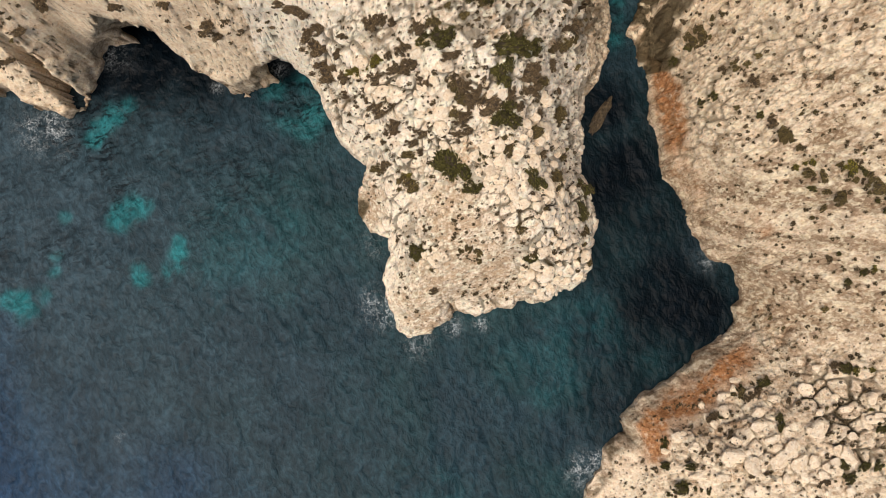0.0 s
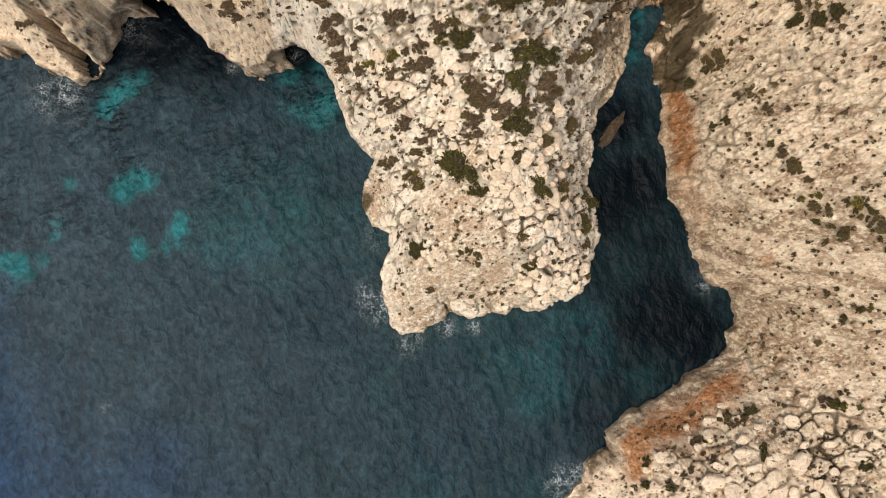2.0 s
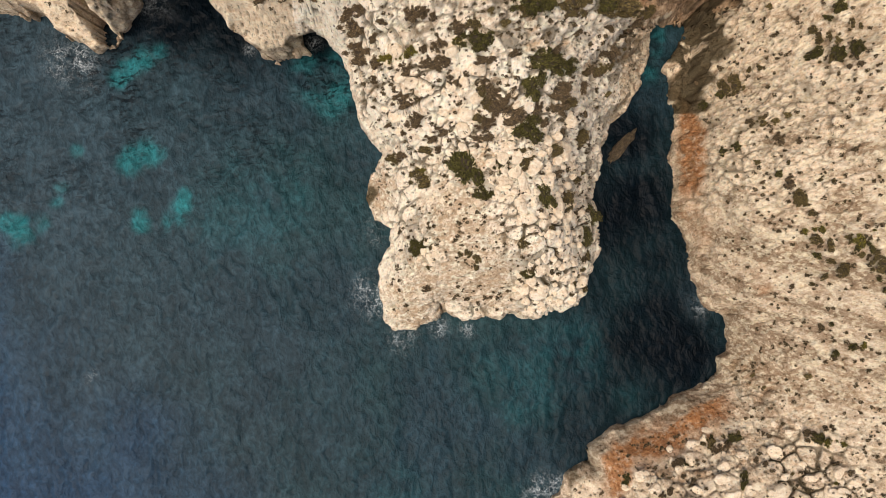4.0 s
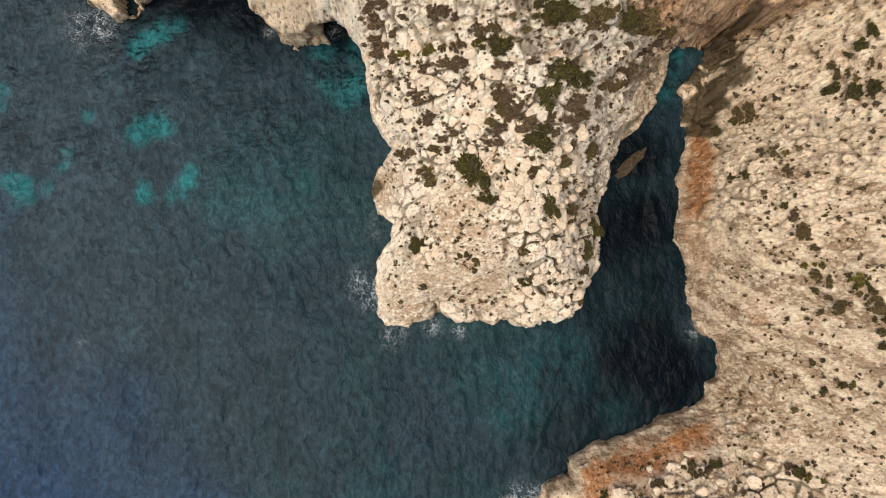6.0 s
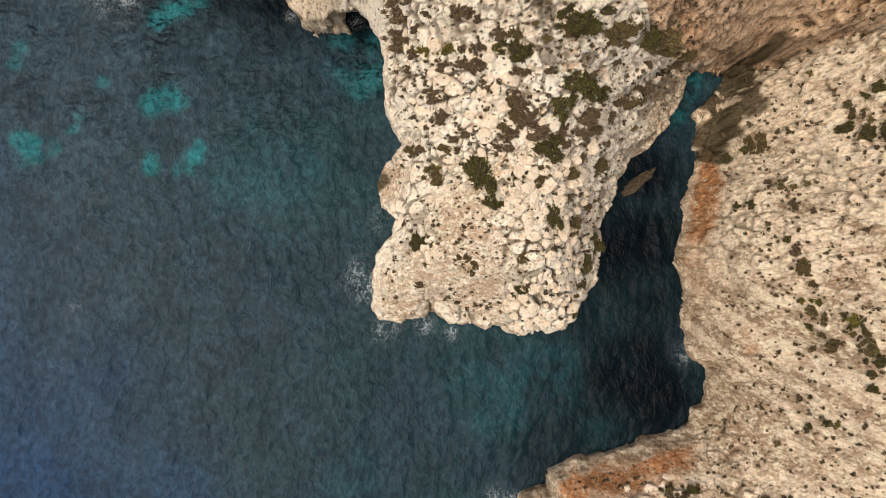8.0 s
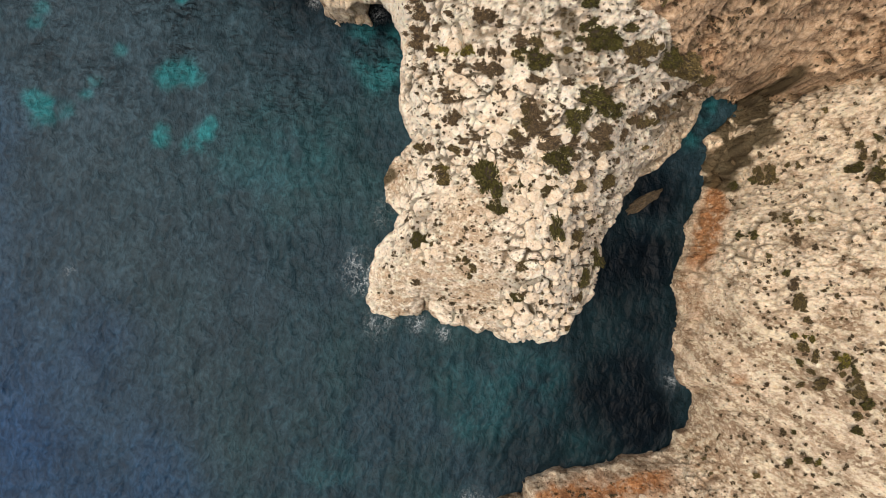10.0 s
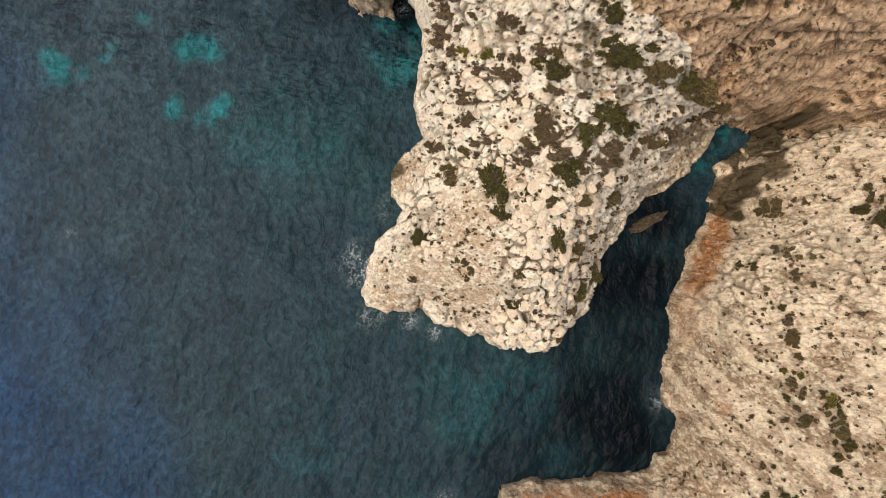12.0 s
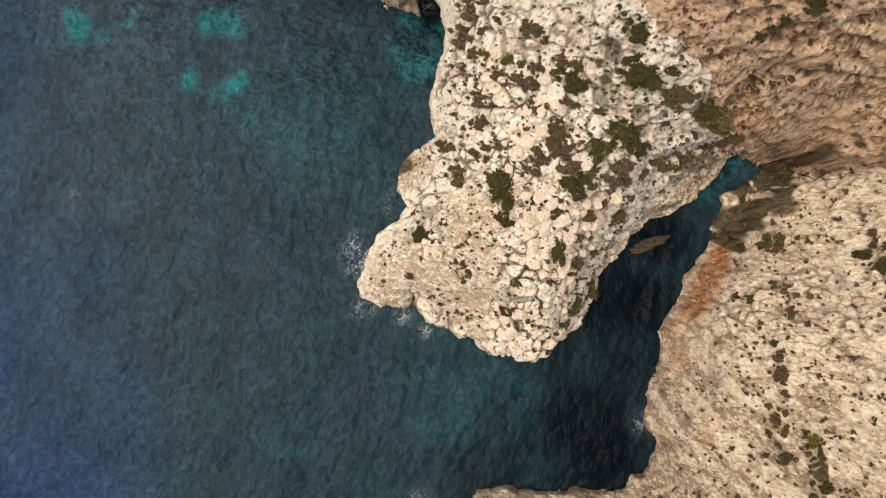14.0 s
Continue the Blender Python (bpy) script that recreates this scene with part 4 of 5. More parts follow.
GREEN_HEAD = [
    (5.64, 18.08, 1.42, 1.12, 0), (10.31, 13.72, 1.05, 1.47, 0), (9.56, 10.1, 1.36, 1.36, 0), (13.65, 15.52, 1.49, 0.8, 0),
    (11.24, 15.92, 1.04, 0.68, 0), (3.42, 7.91, 1.4, 1.35, 0), (5.28, 4.72, 0.9, 0.34, 0), (6.88, 7.27, 0.5, 0.56, 0),
    (10.56, 3.97, 0.78, 1.06, 0), (-2.57, 0.55, 0.86, 0.49, 0), (15.69, -0.87, 0.68, 1.06, 0), (10.88, 20.23, 1.87, 0.98, 0),
    (4.32, 4.89, 0.51, 0.28, 0), (8.4, -3.81, 0.77, 0.3, 0), (17.12, 1.34, 0.51, 0.77, 0), (3.08, 7.37, 0.8, 0.57, 0),
    (-0.84, 7.15, 0.72, 0.54, 0),
]
OLIVE_HEAD = [
    (-1.15, 7.77, 1.33, 1.02, 0), (5.79, 13.62, 0.68, 1.46, 0), (16.07, 9.78, 0.72, 0.9, 0), (13.43, 3, 0.71, 1, 0),
    (15.27, 20.34, 1.72, 0.81, 0), (17.9, 19.76, 1.17, 0.75, 0), (18.23, 15.75, 2.19, 0.4, 15), (3.32, -1.42, 0.47, 0.71, 0),
    (7.94, -0.51, 0.56, 0.45, 0), (20.22, 20.76, 1.08, 0.75, 0), (9.08, 8.26, 0.66, 0.44, 0), (-4.07, 10.55, 0.89, 0.64, 0),
    (15.78, -3.08, 0.38, 0.57, 0), (14.97, -6.6, 0.51, 0.38, 0), (12.27, 8.01, 0.57, 0.45, 0), (-1.76, -1.76, 0.3, 0.36, 0),
    (5.55, 19.29, 0.9, 0.5, 0), (23.66, 21, 0.83, 0.47, 0),
]
BROWN_HEAD = [
    (-5.34, 20.24, 1.48, 1.02, 0), (-0.79, 12.81, 1.02, 0.57, 0), (2.41, 16.91, 0.73, 0.63, 0), (5.65, 11.35, 1.07, 0.69, 0),
    (8.04, 11.76, 0.8, 0.96, 0), (12.71, 11.73, 1.09, 0.81, 0), (10.72, 0.34, 0.67, 0.51, 0), (4.32, 19.03, 1, 0.65, 0),
    (0.83, 17, 0.57, 0.46, 0), (-1.78, 14.6, 0.61, 0.61, 0), (3.5, 14.99, 0.46, 0.67, 0), (-3.43, 20.43, 0.86, 0.64, 0),
    (7.46, 12.76, 0.64, 0.53, 0), (-2.45, -4.02, 0.44, 0.44, 0), (-1.01, 16.99, 0.48, 0.48, 0), (12.81, 16.72, 0.63, 0.42, 0),
    (11.14, 10.6, 0.54, 0.76, 0), (16.11, 13.81, 0.46, 0.8, 0), (1.58, 11.33, 0.51, 0.39, 0), (12.4, 5.8, 0.63, 0.52, 0),
]
HEATH_HEAD = [
    (6.19, 13.96, 0.61, 0.92, 0), (6.98, 12.2, 0.96, 0.69, 0), (8.33, 13.23, 0.47, 0.74, 0), (15.24, 18.12, 0.52, 0.37, 0),
    (10.62, 11.95, 0.63, 0.63, 0), (13.94, 13.67, 0.65, 0.49, 0), (4.74, 9.99, 0.61, 0.44, 0), (14.66, 6.61, 0.54, 0.66, 0),
    (10.1, 2.35, 0.46, 0.63, 0), (0.92, 9.85, 0.52, 0.4, 0), (-2.98, 10.42, 0.79, 0.43, 0), (-2.33, 12.29, 0.54, 0.36, 0),
    (-5.61, 17.36, 0.36, 0.48, 0), (1.95, 12.78, 0.43, 0.43, 0), (15.49, 19.51, 1.03, 0.46, 0), (19.07, 18.79, 0.77, 0.44, 0),
    (8.75, 16.43, 0.61, 0.41, 0), (16.25, 11.83, 0.41, 0.53, 0), (-3.86, 13.62, 0.42, 0.36, 0),
]
MATS_HEATH = [
    (-5.39, 22.25, 1.32, 1.06, 0), (-2.52, 21.21, 0.62, 0.41, 0), (0.80, 20.82, 1.24, 0.60, 0), (2.03, 20.27, 0.40, 0.40, 0),
    (4.02, 19.17, 0.50, 0.50, 0), (-4.54, 20.05, 0.70, 0.97, 0), (-3.72, 18.66, 0.81, 0.86, 0), (1.58, 18.10, 1.27, 0.46, 0),
    (2.57, 18.31, 0.40, 0.40, 0), (6.15, 16.33, 1.12, 0.61, 0), (2.61, 16.56, 0.72, 0.72, 0), (1.59, 16.86, 0.51, 0.41, 0),
    (2.90, 15.34, 0.41, 0.73, 0), (-2.38, 15.73, 0.43, 0.38, 0), (-1.85, 14.47, 0.49, 0.38, 0), (-4.36, 17.44, 0.33, 0.28, 0),
    (-0.78, 12.36, 0.89, 0.72, 0), (6.61, 12.91, 0.84, 1.47, 0), (7.75, 11.47, 0.96, 0.85, 0), (5.73, 10.05, 0.43, 0.38, 0),
    (17.27, 15.58, 1.13, 0.62, 0), (19.51, 17.22, 1.43, 0.52, 0), (21.77, 18.88, 0.46, 0.98, 0), (23.19, 20.29, 0.81, 0.64, 0),
    (13.17, 9.54, 0.73, 1.00, 0), (13.00, 13.27, 0.81, 0.65, 0), (9.29, 18.28, 0.45, 0.40, 0), (14.06, 19.15, 0.41, 0.36, 0),
    (12.29, 18.79, 0.30, 0.25, 0), (4.70, 9.34, 0.44, 0.33, 0), (0.34, 10.95, 0.45, 0.34, 0), (14.42, 1.86, 0.48, 0.42, 0),
    (13.35, 3.28, 0.53, 0.76, 0),
]
MATS_OLIVE = [
    (11.13, 19.84, 1.87, 0.69, 0), (18.28, 20.13, 1.48, 0.69, 0), (20.55, 20.28, 1.31, 0.93, 0), (5.11, 11.77, 0.75, 0.96, 0),
    (-0.23, 10.04, 1.08, 0.68, 0), (13.83, 12.17, 1.05, 0.88, 0), (9.40, 7.20, 0.99, 0.49, 0), (-3.00, 0.55, 0.61, 0.49, 0),
    (-1.14, 0.36, 0.48, 0.42, 0), (2.12, -0.82, 0.82, 0.41, 0), (3.10, -2.21, 0.36, 0.54, 0), (10.81, 0.34, 0.57, 0.45, 0),
    (8.23, -0.51, 0.56, 0.34, 0), (8.57, -3.64, 1.06, 0.23, 0), (15.31, 5.21, 0.61, 0.36, 0), (14.03, -4.98, 0.30, 0.24, 0),
    (13.41, -5.83, 0.36, 0.30, 0), (-1.75, 1.21, 0.42, 0.24, 0), (15.80, 9.49, 0.53, 0.94, 0),
]
YELLOW_SCRUB = [
    (-2.05, 18.45, 1.16, 0.47, 0), (-0.46, 18.23, 0.72, 0.41, 0), (3.92, 18.13, 0.40, 0.40, 0),
    (-2.45, 18.6, 1.39, 0.53, 0), (-0.96, 8.43, 0.6, 0.42, 0), (37.85, -5.13, 0.53, 0.37, 0), (38.59, -15.06, 0.78, 0.45, 0),
    (38.61, -3.83, 0.41, 0.31, 0), (37.46, -25.47, 0.52, 0.52, -18.46), (35.79, -28.95, 0.46, 0.35, -18.46),
]
MATS_SLOPE = [
    (33.07, 12.78, 0.68, 1.12, 0), (35.43, 14.15, 0.72, 0.36, 0), (38.84, 15.96, 0.67, 0.45, 0), (40.33, 14.92, 1.51, 0.32, 0),
    (39.59, 12.78, 1.30, 0.32, 0), (31.16, 3.09, 0.58, 0.35, 0), (34.07, 3.50, 0.44, 0.44, 0), (34.73, 0.05, 0.49, 0.87, 0),
    (36.58, 1.11, 0.64, 0.58, 0), (37.42, -0.99, 0.37, 0.21, 0), (36.99, -4.76, 1.02, 0.48, 0), (39.29, -6.92, 0.72, 0.57, 0),
    (36.56, -6.48, 0.76, 0.49, 0), (35.62, -8.63, 0.62, 0.39, 0), (41.08, 15.51, 0.43, 0.32, 0), (28.38, -24.83, 1.37, 0.50, 0),
    (26.11, -25.49, 1.36, 0.43, 0),
]
BUSHES_SLOPE = [
    (31.49, 11.88, 0.63, 0.44, 0), (39.70, 16.73, 0.55, 0.33, 0), (40.37, 17.25, 0.86, 0.65, 0), (40.73, 18.44, 0.58, 0.74, 0),
    (30.86, 6.02, 0.58, 0.47, 0), (39.49, -8.51, 0.93, 0.47, 0), (39.63, -9.53, 0.47, 0.42, 0), (40.01, -10.89, 0.68, 0.52, 0),
    (37.25, -12.92, 0.50, 0.39, 0), (38.36, -15.21, 0.83, 0.50, 0),
]
HEATH_SLOPE = [
    (34.35, 5.96, 0.39, 0.79, 0), (33.04, 8.45, 0.46, 0.35, 0), (35.51, 5.39, 0.44, 0.33, 0), (34.08, 1.60, 0.61, 0.61, 0),
    (33.77, -0.22, 0.44, 0.28, 0), (35.65, -4.91, 0.77, 0.44, 0), (38.62, -6.20, 0.47, 0.42, 0), (34.51, -8.80, 0.46, 0.29, 0),
    (37.54, -16.54, 0.63, 0.46, 0), (37.15, -17.04, 0.46, 0.46, 0), (35.02, -19.44, 0.37, 0.37, 0), (37.22, -21.37, 0.47, 0.41, 0),
    (35.44, -24.62, 0.83, 0.48, 0), (36.90, -24.21, 0.70, 0.41, 0), (34.72, -24.05, 0.48, 0.36, 0), (40.21, 11.41, 0.74, 0.42, 0),
    (29.18, 8.49, 0.31, 0.37, 0), (36.46, 5.34, 0.43, 0.27, 0),
]
YELLOW_SLOPE = [
    (35.61, -3.23, 0.88, 0.33, 0), (37.85, -4.67, 0.73, 0.63, 0), (36.75, -25.28, 0.93, 0.41, 0),
]
GREEN_EAST = [
    (31.55, 6.12, 0.71, 0.42, 0), (32.72, 12.48, 0.71, 0.65, 0), (38.79, 13.71, 0.89, 0.56, 0), (40.4, 12.96, 1.29, 0.65, 0),
    (40.86, 18.07, 0.64, 0.95, 0), (35.89, -5.78, 0.67, 0.5, 0), (40.08, -10.97, 0.73, 0.57, 0), (40.09, -8.26, 0.73, 0.57, 0),
    (37.6, -15.99, 0.52, 0.34, 0), (38.21, -5.51, 0.95, 0.53, 0), (33.62, 2.55, 0.44, 0.67, 0), (38.34, 13.57, 0.56, 0.45, 0),
    (32.96, -33.78, 2.39, 0.8, -26.46), (27.85, -28.56, 0.54, 1.07, -18.46), (35.88, -25.07, 0.89, 0.54, -18.46),
]
OLIVE_EAST = [
    (33.75, 12.92, 0.88, 1.07, 0), (34.52, 0.06, 0.5, 0.94, 0), (35.79, -4.27, 0.83, 0.5, 0), (37.15, -7.36, 0.88, 0.55, 0),
    (39.35, -7.04, 1.05, 0.63, 0), (37.31, -4.23, 0.64, 0.43, 0), (35.29, -1.62, 0.45, 0.56, 0), (39.75, -9.61, 0.52, 0.73, 0),
    (36.22, -7.92, 0.57, 0.34, 0), (33.84, 8.14, 0.58, 0.4, 0), (36.02, 1.41, 0.49, 0.32, 0), (38.93, -6.25, 0.42, 0.95, 0),
]
GREEN_SOUTH = [
    (16.58, -28.49, 0.44, 0.95, -18.46), (15.85, -30.65, 0.75, 0.5, -18.46), (17.86, -30.65, 0.73, 0.43, -18.46), (16.35, -32.75, 1.05, 0.68, -18.46),
    (25.92, -25.22, 1.26, 0.44, 11.54), (28.59, -25.17, 1.25, 0.44, 11.54), (35.99, -30.87, 1.25, 0.68, -18.46), (23.12, -26.78, 0.75, 0.31, 21.54),
    (18.08, -33.16, 1.08, 0.42, -18.46), (31.24, -34.56, 0.79, 0.45, -18.46), (15.01, -33.52, 0.56, 0.44, -18.46),
]
BROWN_SOUTH = [
    (26.96, -25.89, 1.36, 0.49, 11.54), (22.22, -27.04, 0.87, 0.5, 26.54), (20.36, -29.08, 0.61, 0.85, -18.46), (22.45, -28.48, 0.48, 0.85, 21.54),
    (30.2, -27.24, 0.73, 0.42, -18.46), (32.7, -26.72, 0.6, 0.36, -18.46), (36.34, -27.3, 0.69, 0.46, -18.46), (23.62, -32.49, 1.16, 0.35, -3.46),
    (19.23, -29.24, 0.84, 0.48, -18.46), (28.93, -34.5, 0.81, 0.4, -18.46), (33.42, -30.95, 0.81, 0.35, -18.46), (31.9, -24.95, 0.74, 0.43, -18.46),
    (34.9, -25.27, 0.6, 0.36, -18.46),
]
GREEN_NORTH = [
    (8.75, 22.48, 1.04, 0.95, 20.31), (18.79, 25.98, 1.13, 0.42, 50.31), (20.28, 27.44, 0.97, 0.71, 20.31), (18.01, 20.47, 0.95, 0.84, 20.31),
    (11.92, 20.06, 1.49, 0.74, 20.31), (15.71, 20.45, 0.81, 0.51, 20.31), (13.24, 21.27, 0.69, 0.44, 20.31),
]
BROWN_NORTH = [
    (23.83, 24.94, 1.96, 0.36, 28.31), (23.67, 24.75, 0.48, 0.74, 20.31), (13.31, 21.99, 0.58, 0.39, 20.31), (21.49, 22.44, 0.77, 0.39, 20.31),
    (21.87, 27.05, 0.63, 0.4, 20.31), (24.05, 27.56, 0.7, 0.52, 20.31), (18.18, 24.7, 0.49, 0.29, 20.31), (28.29, 25.36, 0.72, 0.26, 40.31),
    (6.6, 23.48, 0.75, 0.47, 20.31),
]
BROWN_ARCH = [
    (-33.56, 36.48, 1.97, 0.74, -3.46), (-29.69, 35.26, 1.3, 0.71, -18.46), (-38.07, 33.99, 1.35, 0.49, -8.46), (-14.81, 27.03, 1.22, 0.66, -18.46),
    (-14.13, 26.23, 0.57, 0.4, -18.46), (-12.5, 26.3, 0.49, 0.32, -18.46), (-5.74, 24.35, 1.04, 0.83, -18.46), (-5.02, 22.87, 1.29, 0.7, -18.46),
    (-33.88, 34.59, 0.71, 0.48, -18.46), (-29.47, 35.59, 1.03, 0.57, -18.46), (-11.63, 25.67, 0.45, 0.33, -18.46), (-21.55, 30.73, 0.74, 0.42, -18.46),
    (-16.73, 28.53, 0.62, 0.36, -18.46), (-16.34, 27.64, 0.5, 0.33, -18.46), (-7.03, 25.26, 0.72, 0.46, -18.46),
]
plant(GREEN_HEAD, "green", "dense dark green shrub rooted among pale limestone blocks", "shrubs of the headland")
plant(OLIVE_HEAD, "olive", "olive-green low shrub in a joint of the headland", "shrubs of the headland")
plant(BROWN_HEAD, "brown", "dry grey-brown heath shrub on the pale headland", "shrubs of the headland")
plant(HEATH_HEAD, "brown", "flat brown heath mat between white limestone blocks", "shrubs of the headland")
plant(MATS_HEATH, "brown", "low grey-brown heath mat on white limestone", "heath mats of the headland")
plant(MATS_OLIVE, "olive", "low olive-brown mat in a hollow of the headland", "heath mats of the headland")
plant(YELLOW_SCRUB, "yellow", "yellow-flowering low shrub between limestone ledges", "yellow shrubs")
plant(MATS_SLOPE, "olive", "low olive mat along a ledge of the slope", "shrubs of the slope")
plant(BUSHES_SLOPE, "green", "dense green bush on a ledge of the slope", "shrubs of the slope")
plant(HEATH_SLOPE, "brown", "dry dark brown heath tuft on bare slabs", "shrubs of the slope")
plant(YELLOW_SLOPE, "yellow", "yellow-flowering shrub on a ledge of the slope", "yellow shrubs")
plant(GREEN_EAST, "green", "dark green shrub on the beige sloping slabs", "shrubs of the slope")
plant(OLIVE_EAST, "olive", "olive-brown shrub in a crack of the slope", "shrubs of the slope")
plant(GREEN_SOUTH, "green", "green shrub in a crack between white boulders", "shrubs among the boulders")
plant(BROWN_SOUTH, "brown", "dry brown shrub filling a crack between boulders", "shrubs among the boulders")
plant(GREEN_NORTH, "green", "dark green shrub clinging to the tan cliff", "shrubs of the cliff")
plant(BROWN_NORTH, "brown", "brown dry shrub on a ledge of the cliff", "shrubs of the cliff")
plant(BROWN_ARCH, "brown", "brown dry shrub on the cream cliff over the cave", "shrubs of the cave cliff")

# ---- small dry cushions, scattered over the bare rock ----
scatter = random.Random(77)


def cushion_places(count, low, high):
    """Random places on the rock, thick in some stretches and thin in others."""
    found = []
    tries = 0
    while len(found) < count and tries < count * 60:
        tries += 1
        x, y = scatter.uniform(-40, 56), scatter.uniform(-44, 50)
        s = coast_at(x, y)
        if s < 1.0 or math.hypot(x, y) > 60:
            continue
        density = 0.5 + 0.9 * noise.noise(Vector((x * 0.16, y * 0.16, 3))) + 0.5 * noise.noise(Vector((x * 0.6, y * 0.6, 9)))
        if x > 29 and -24 < y < 24:
            density += 0.2
        if 24 < x < 30 or (x < 6 and y < -1):
            density -= 0.25
        if scatter.random() > density + 0.9 * soil_at(x, y):
            continue
        found.append((x, y, low + (high - low) * scatter.random() ** 1.5))
    return found


cushions = [tagged(make_shrub(k, 500 + i, 3, 150, 0.2, "cushion_shrub"), "small round brown cushion shrub on bare limestone", "shrub", "cushion shrubs")
            for i, k in enumerate(("dark", "brown", "olive", "dark"))]
for i, (x, y, r) in enumerate(cushion_places(300, 0.3, 0.72)):
    m = stand(x, y, r * scatter.uniform(0.8, 1.5), r, scatter.uniform(-40, 60), 0.03, r * 0.7)
    if i < 4:
        cushions[i].matrix_world = m
    else:
        copy_thing(cushions[i % 4], m)

tufts = bmesh.new()
for x, y, r in cushion_places(5200, 0.1, 0.36):
    z = height_at(x, y)
    for k in range(28):
        a, d, up = scatter.uniform(0, 6.28), 0.6 * r * scatter.random() ** 0.6, scatter.random()
        p = Vector((x + d * math.cos(a) * 1.3, y + d * math.sin(a), z + 0.45 * r * up + 0.05))
        turn = Euler((scatter.uniform(-0.8, 0.8), scatter.uniform(-0.8, 0.8), scatter.uniform(0, 6.28))).to_matrix()
        s = r * scatter.uniform(0.2, 0.4)
        tufts.faces.new([tufts.verts.new(p + turn @ Vector(v)) for v in ((-s, 0, 0), (0, -0.6 * s, 0), (s, 0, 0), (0, 0.6 * s, 0.1 * s))])
tuft_mesh = bpy.data.meshes.new("dry_tufts")
tufts.to_mesh(tuft_mesh)
tufts.free()
tuft_mesh.materials.append(LEAF["dark"])
tagged(new("dry_tufts", tuft_mesh), "small dry brown tufts scattered over the limestone", "scrub", kind="stuff")


# ================= boulders =================
def boulder_mesh(name, seed):
    """A block cut by random planes, then worn round."""
    rng = random.Random(seed)
    bm = bmesh.new()
    bmesh.ops.create_icosphere(bm, subdivisions=3, radius=1.0)
    cuts = []
    for i in range(10):
        n = Vector((rng.gauss(0, 1), rng.gauss(0, 1), rng.gauss(0, 0.8))).normalized()
        cuts.append((n, rng.uniform(0.6, 0.92)))
    off = Vector((seed * 3.7, seed * 1.9, 0))
    for v in bm.verts:
        d = v.co.normalized()
        r = 0.97 / (abs(d.x) ** 4 + abs(d.y) ** 4 + abs(d.z) ** 4) ** 0.25
        for n, k in cuts:
            c = d.dot(n)
            if c > 0.05:
                r = min(r, k / c)
        r = r * (1 + 0.08 * noise.noise(d * 2.2 + off) + 0.04 * noise.noise(d * 6 + off))
        v.co = d * r
    me = bpy.data.meshes.new(name)
    bm.to_mesh(me)
    bm.free()
    me.materials.append(ROCK_WHITE)
    tone = me.color_attributes.new("blocks", "FLOAT_COLOR", "POINT")
    tone.data.foreach_set("color", np.tile(np.float32((rng.uniform(0.5, 0.95), 0, 0, 1)), len(me.vertices)))
    return me


BOULDER_MESHES = [boulder_mesh("boulder", 40 + i) for i in range(9)]
BOULDERS_HEAD = [
    (14.15, 10.95, 0.79, 1.01, 0), (10.08, 6.52, 0.99, 0.66, 20), (8.65, 5.32, 0.61, 1.11, 0), (11.91, 2.37, 0.81, 1.27, 0),
    (12.84, 0.54, 0.65, 1.13, 0), (8.33, 7.77, 0.55, 0.77, -20), (9.41, 8.04, 0.66, 0.5, 0), (7.78, 6.57, 0.55, 0.72, 0),
    (5.77, 7.68, 0.6, 0.49, 0), (11.35, 5.42, 0.56, 0.79, 0), (-1.45, -0.91, 0.42, 0.79, 20), (-2.07, 0.06, 0.49, 0.43, 0),
    (-2.58, -0.68, 0.43, 0.37, 0), (-0.96, -0.42, 0.36, 0.42, 0), (6.69, 5.31, 0.77, 0.55, 0), (13.31, 8.02, 0.74, 1.14, 0),
    (7.01, 3.95, 0.56, 0.45, 0), (8.11, 3.11, 0.61, 0.83, 0),
]
BOULDERS_SOUTH = [
    (21.96, -30.43, 2.13, 1.42, -28.46), (23.08, -29.11, 1.08, 0.6, -38.46), (26.2, -31.48, 1.38, 1.15, 11.54), (28.71, -26.55, 0.99, 0.62, -18.46),
    (26.51, -24.36, 1.15, 0.51, -18.46), (24.48, -25.59, 1.28, 0.89, -18.46), (21.91, -26.78, 0.88, 0.5, -18.46), (25.61, -28.19, 1.33, 0.84, -18.46),
    (18.18, -27.78, 1.25, 1, -18.46), (35.6, -29.92, 1.14, 0.69, -18.46), (30.31, -30.04, 1.42, 0.83, -18.46), (16.44, -29.25, 0.75, 0.57, -18.46),
    (30.9, -32.83, 1.04, 0.69, -18.46), (18.24, -31.59, 1.2, 0.72, -18.46), (28.05, -29.63, 0.7, 0.53, -18.46), (20.46, -32.01, 1.4, 0.58, -18.46),
    (34.18, -28.7, 1.06, 0.53, -18.46), (21.99, -34.03, 0.94, 0.53, -18.46),
]
BOULDER_CLUSTERS = [
    (10.83, -6.4, 4.18, 70, 0.37, 0.8), (10.33, 5.61, 4.72, 46, 0.39, 0.83), (0.86, 14.63, 5.4, 16, 0.43, 0.86), (12.86, 0.65, 2.98, 20, 0.36, 0.71),
    (-1.45, -0.54, 1.81, 8, 0.3, 0.54), (5.04, 12.66, 3.68, 14, 0.37, 0.68), (2.61, 6.31, 3.41, 14, 0.28, 0.51), (25.27, -32.26, 7.17, 30, 0.46, 0.92),
    (32.05, -30.3, 7, 24, 0.47, 0.99),
]
heap = random.Random(5)


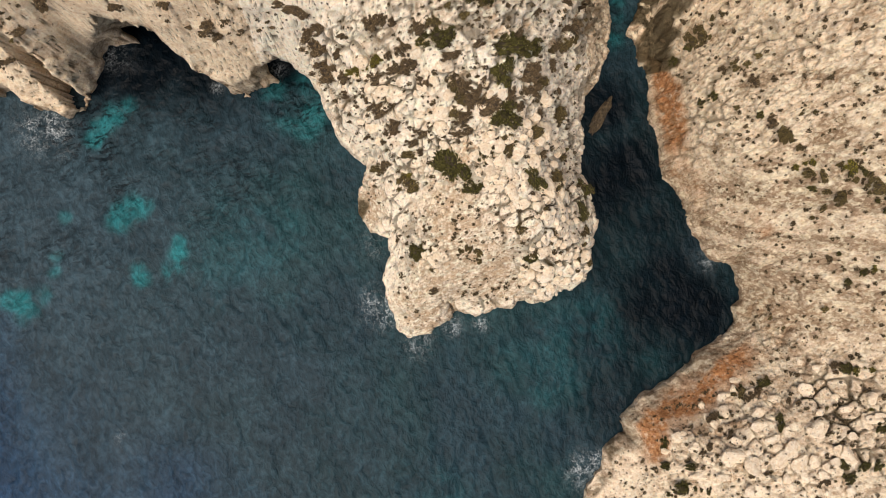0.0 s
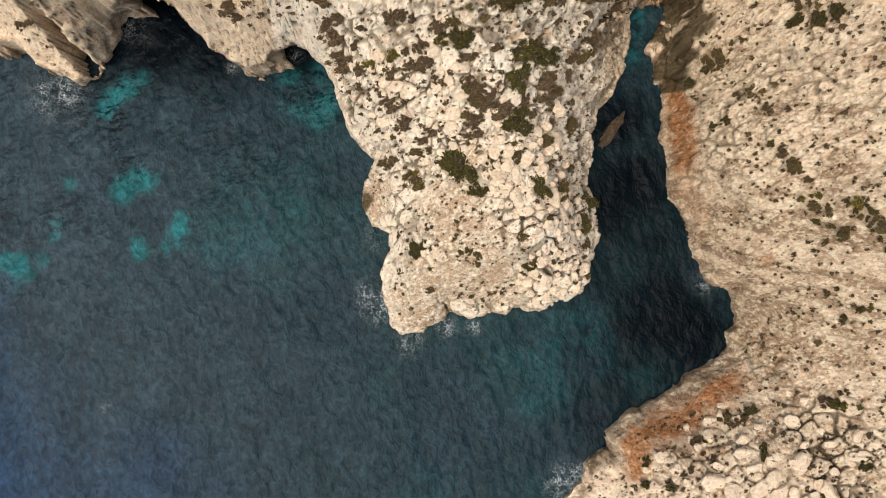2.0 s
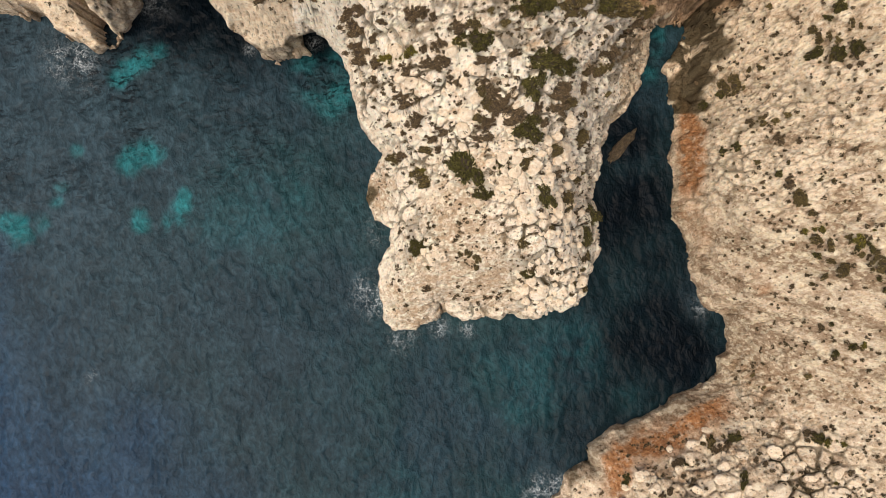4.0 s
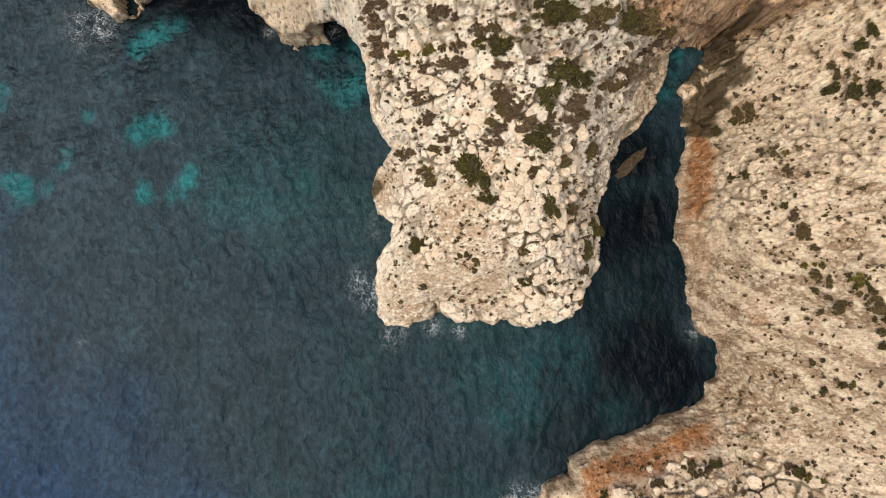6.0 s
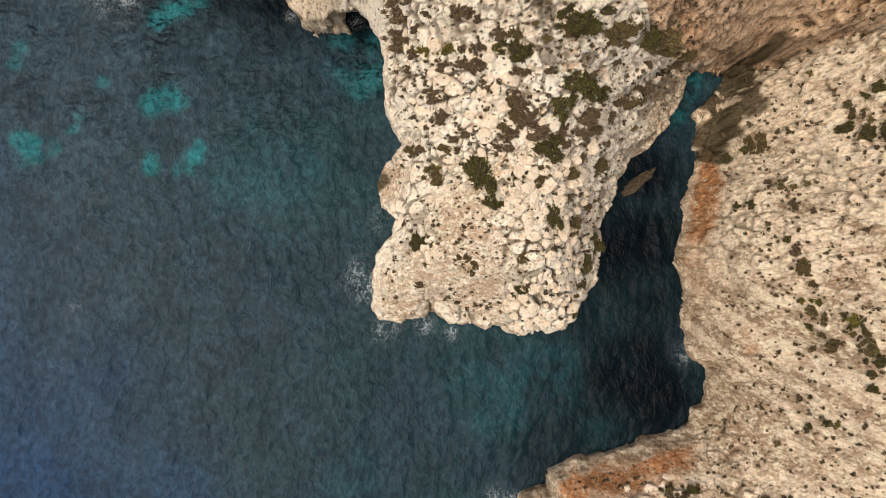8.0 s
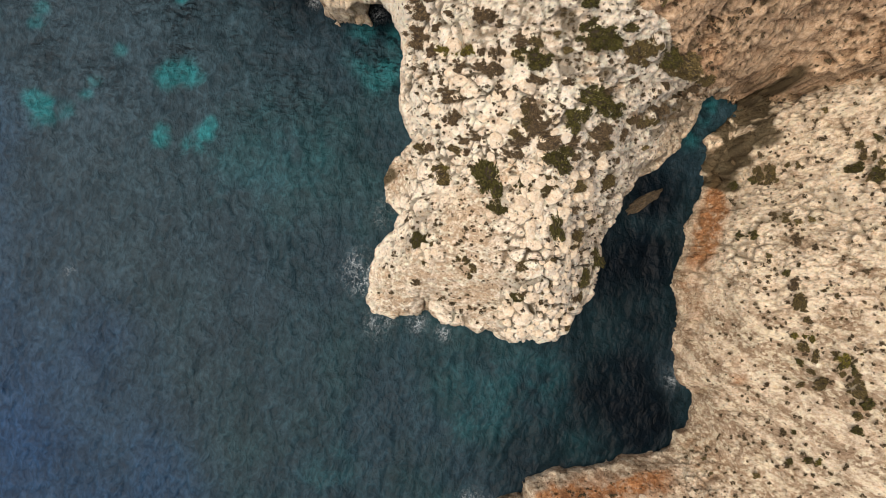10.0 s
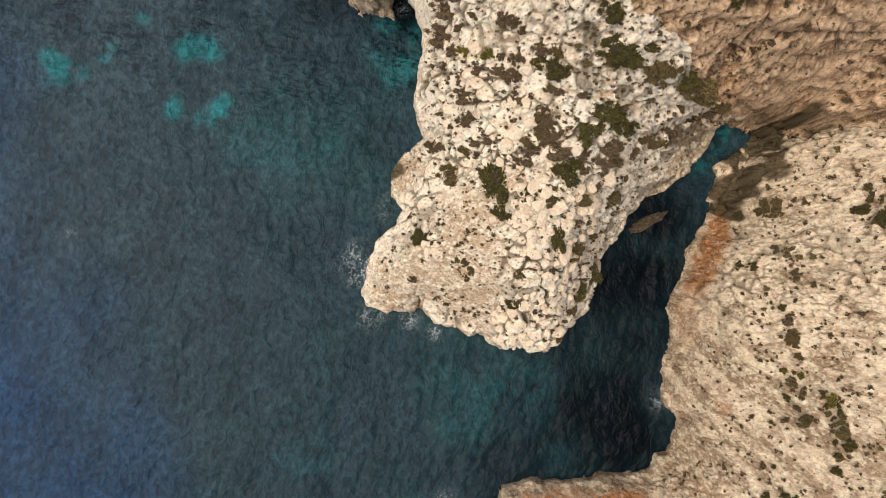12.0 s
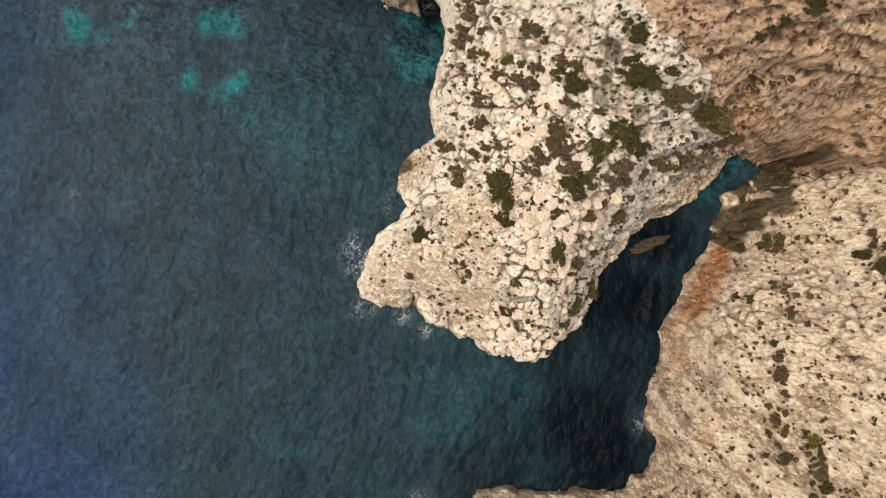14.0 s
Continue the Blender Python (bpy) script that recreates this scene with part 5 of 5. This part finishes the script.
def lay_boulder(x, y, rx, ry, turn, group, label):
    ob = new("boulder", heap.choice(BOULDER_MESHES))
    tall = 0.5 * min(rx, ry)
    ob.matrix_world = pose(x, y, height_at(x, y) + 0.12 * tall, heap.uniform(-10, 10), heap.uniform(-10, 10), turn) @ Matrix.Diagonal((rx, ry, tall, 1))
    return tagged(ob, label, "boulder", group)


for row in BOULDERS_HEAD:
    lay_boulder(*row, "boulders of the headland", "rounded white limestone boulder resting on the headland")
for row in BOULDERS_SOUTH:
    x, y, rx, ry, turn = row
    lay_boulder(x, y, 0.78 * rx, 0.74 * ry, turn, "boulders of the south shore", "large worn white limestone boulder among shrubs")
for cx, cy, reach, count, small, large in BOULDER_CLUSTERS:
    laid = []
    for k in range(int(count) * 12):
        a, d = heap.uniform(0, 6.28), reach * math.sqrt(heap.random())
        x, y, r = cx + d * math.cos(a), cy + d * math.sin(a), small + (large - small) * heap.random() ** 1.8
        if len(laid) < count and coast_at(x, y) > r + 0.3 and all(math.hypot(x - u, y - v) > 0.85 * (r + q) for u, v, q in laid):
            laid.append((x, y, r))
            lay_boulder(x, y, r * heap.uniform(0.9, 1.3), r * heap.uniform(0.8, 1.05), heap.uniform(0, 180), "boulders of the headland" if cy > -22 else "boulders of the south shore",
                        "small rounded white limestone block lying on bare rock")

# ---- the low reef in the inlet ----
reef_bm = bmesh.new()
bmesh.ops.create_icosphere(reef_bm, subdivisions=5, radius=1.0)
for v in reef_bm.verts:
    d = v.co.copy()
    k = 1 + 0.28 * noise.fractal(d * 1.8, 1.0, 2.0, 4) + 0.2 * noise.noise(d * 4)
    v.co = Vector((d.x * 2.35 * k, d.y * 0.62 * k * (1.0 - 0.25 * d.x), d.z * 0.7 * (0.7 + 0.5 * k) + 0.18 * noise.fractal(d * 6, 1.0, 2.0, 4)))
reef_mesh = bpy.data.meshes.new("reef_rock")
reef_bm.to_mesh(reef_mesh)
reef_bm.free()
REEF, reef_tree, reef_b = shader("weedy_rock", 0.75)
reef_at = reef_tree.nodes.new("ShaderNodeNewGeometry").outputs["Position"]
reef_tree.links.new(ramp(reef_tree, noise_node(reef_tree, reef_at, 2.5, 8, 0.7), [(0.32, (0.035, 0.025, 0.014)), (0.5, (0.1, 0.072, 0.04)), (0.68, (0.2, 0.15, 0.085))]), reef_b.inputs["Base Color"])
bump(reef_tree, reef_b, noise_node(reef_tree, reef_at, 5.0, 8, 0.7), 0.9, 0.3)
reef_mesh.materials.append(REEF)
reef = new("reef_rock", reef_mesh)
reef.matrix_world = pose(*(23.30, 9.36), 0.12, 0, 0, 40)
tagged(reef, "long low brown weedy rock awash in the inlet", "rock")
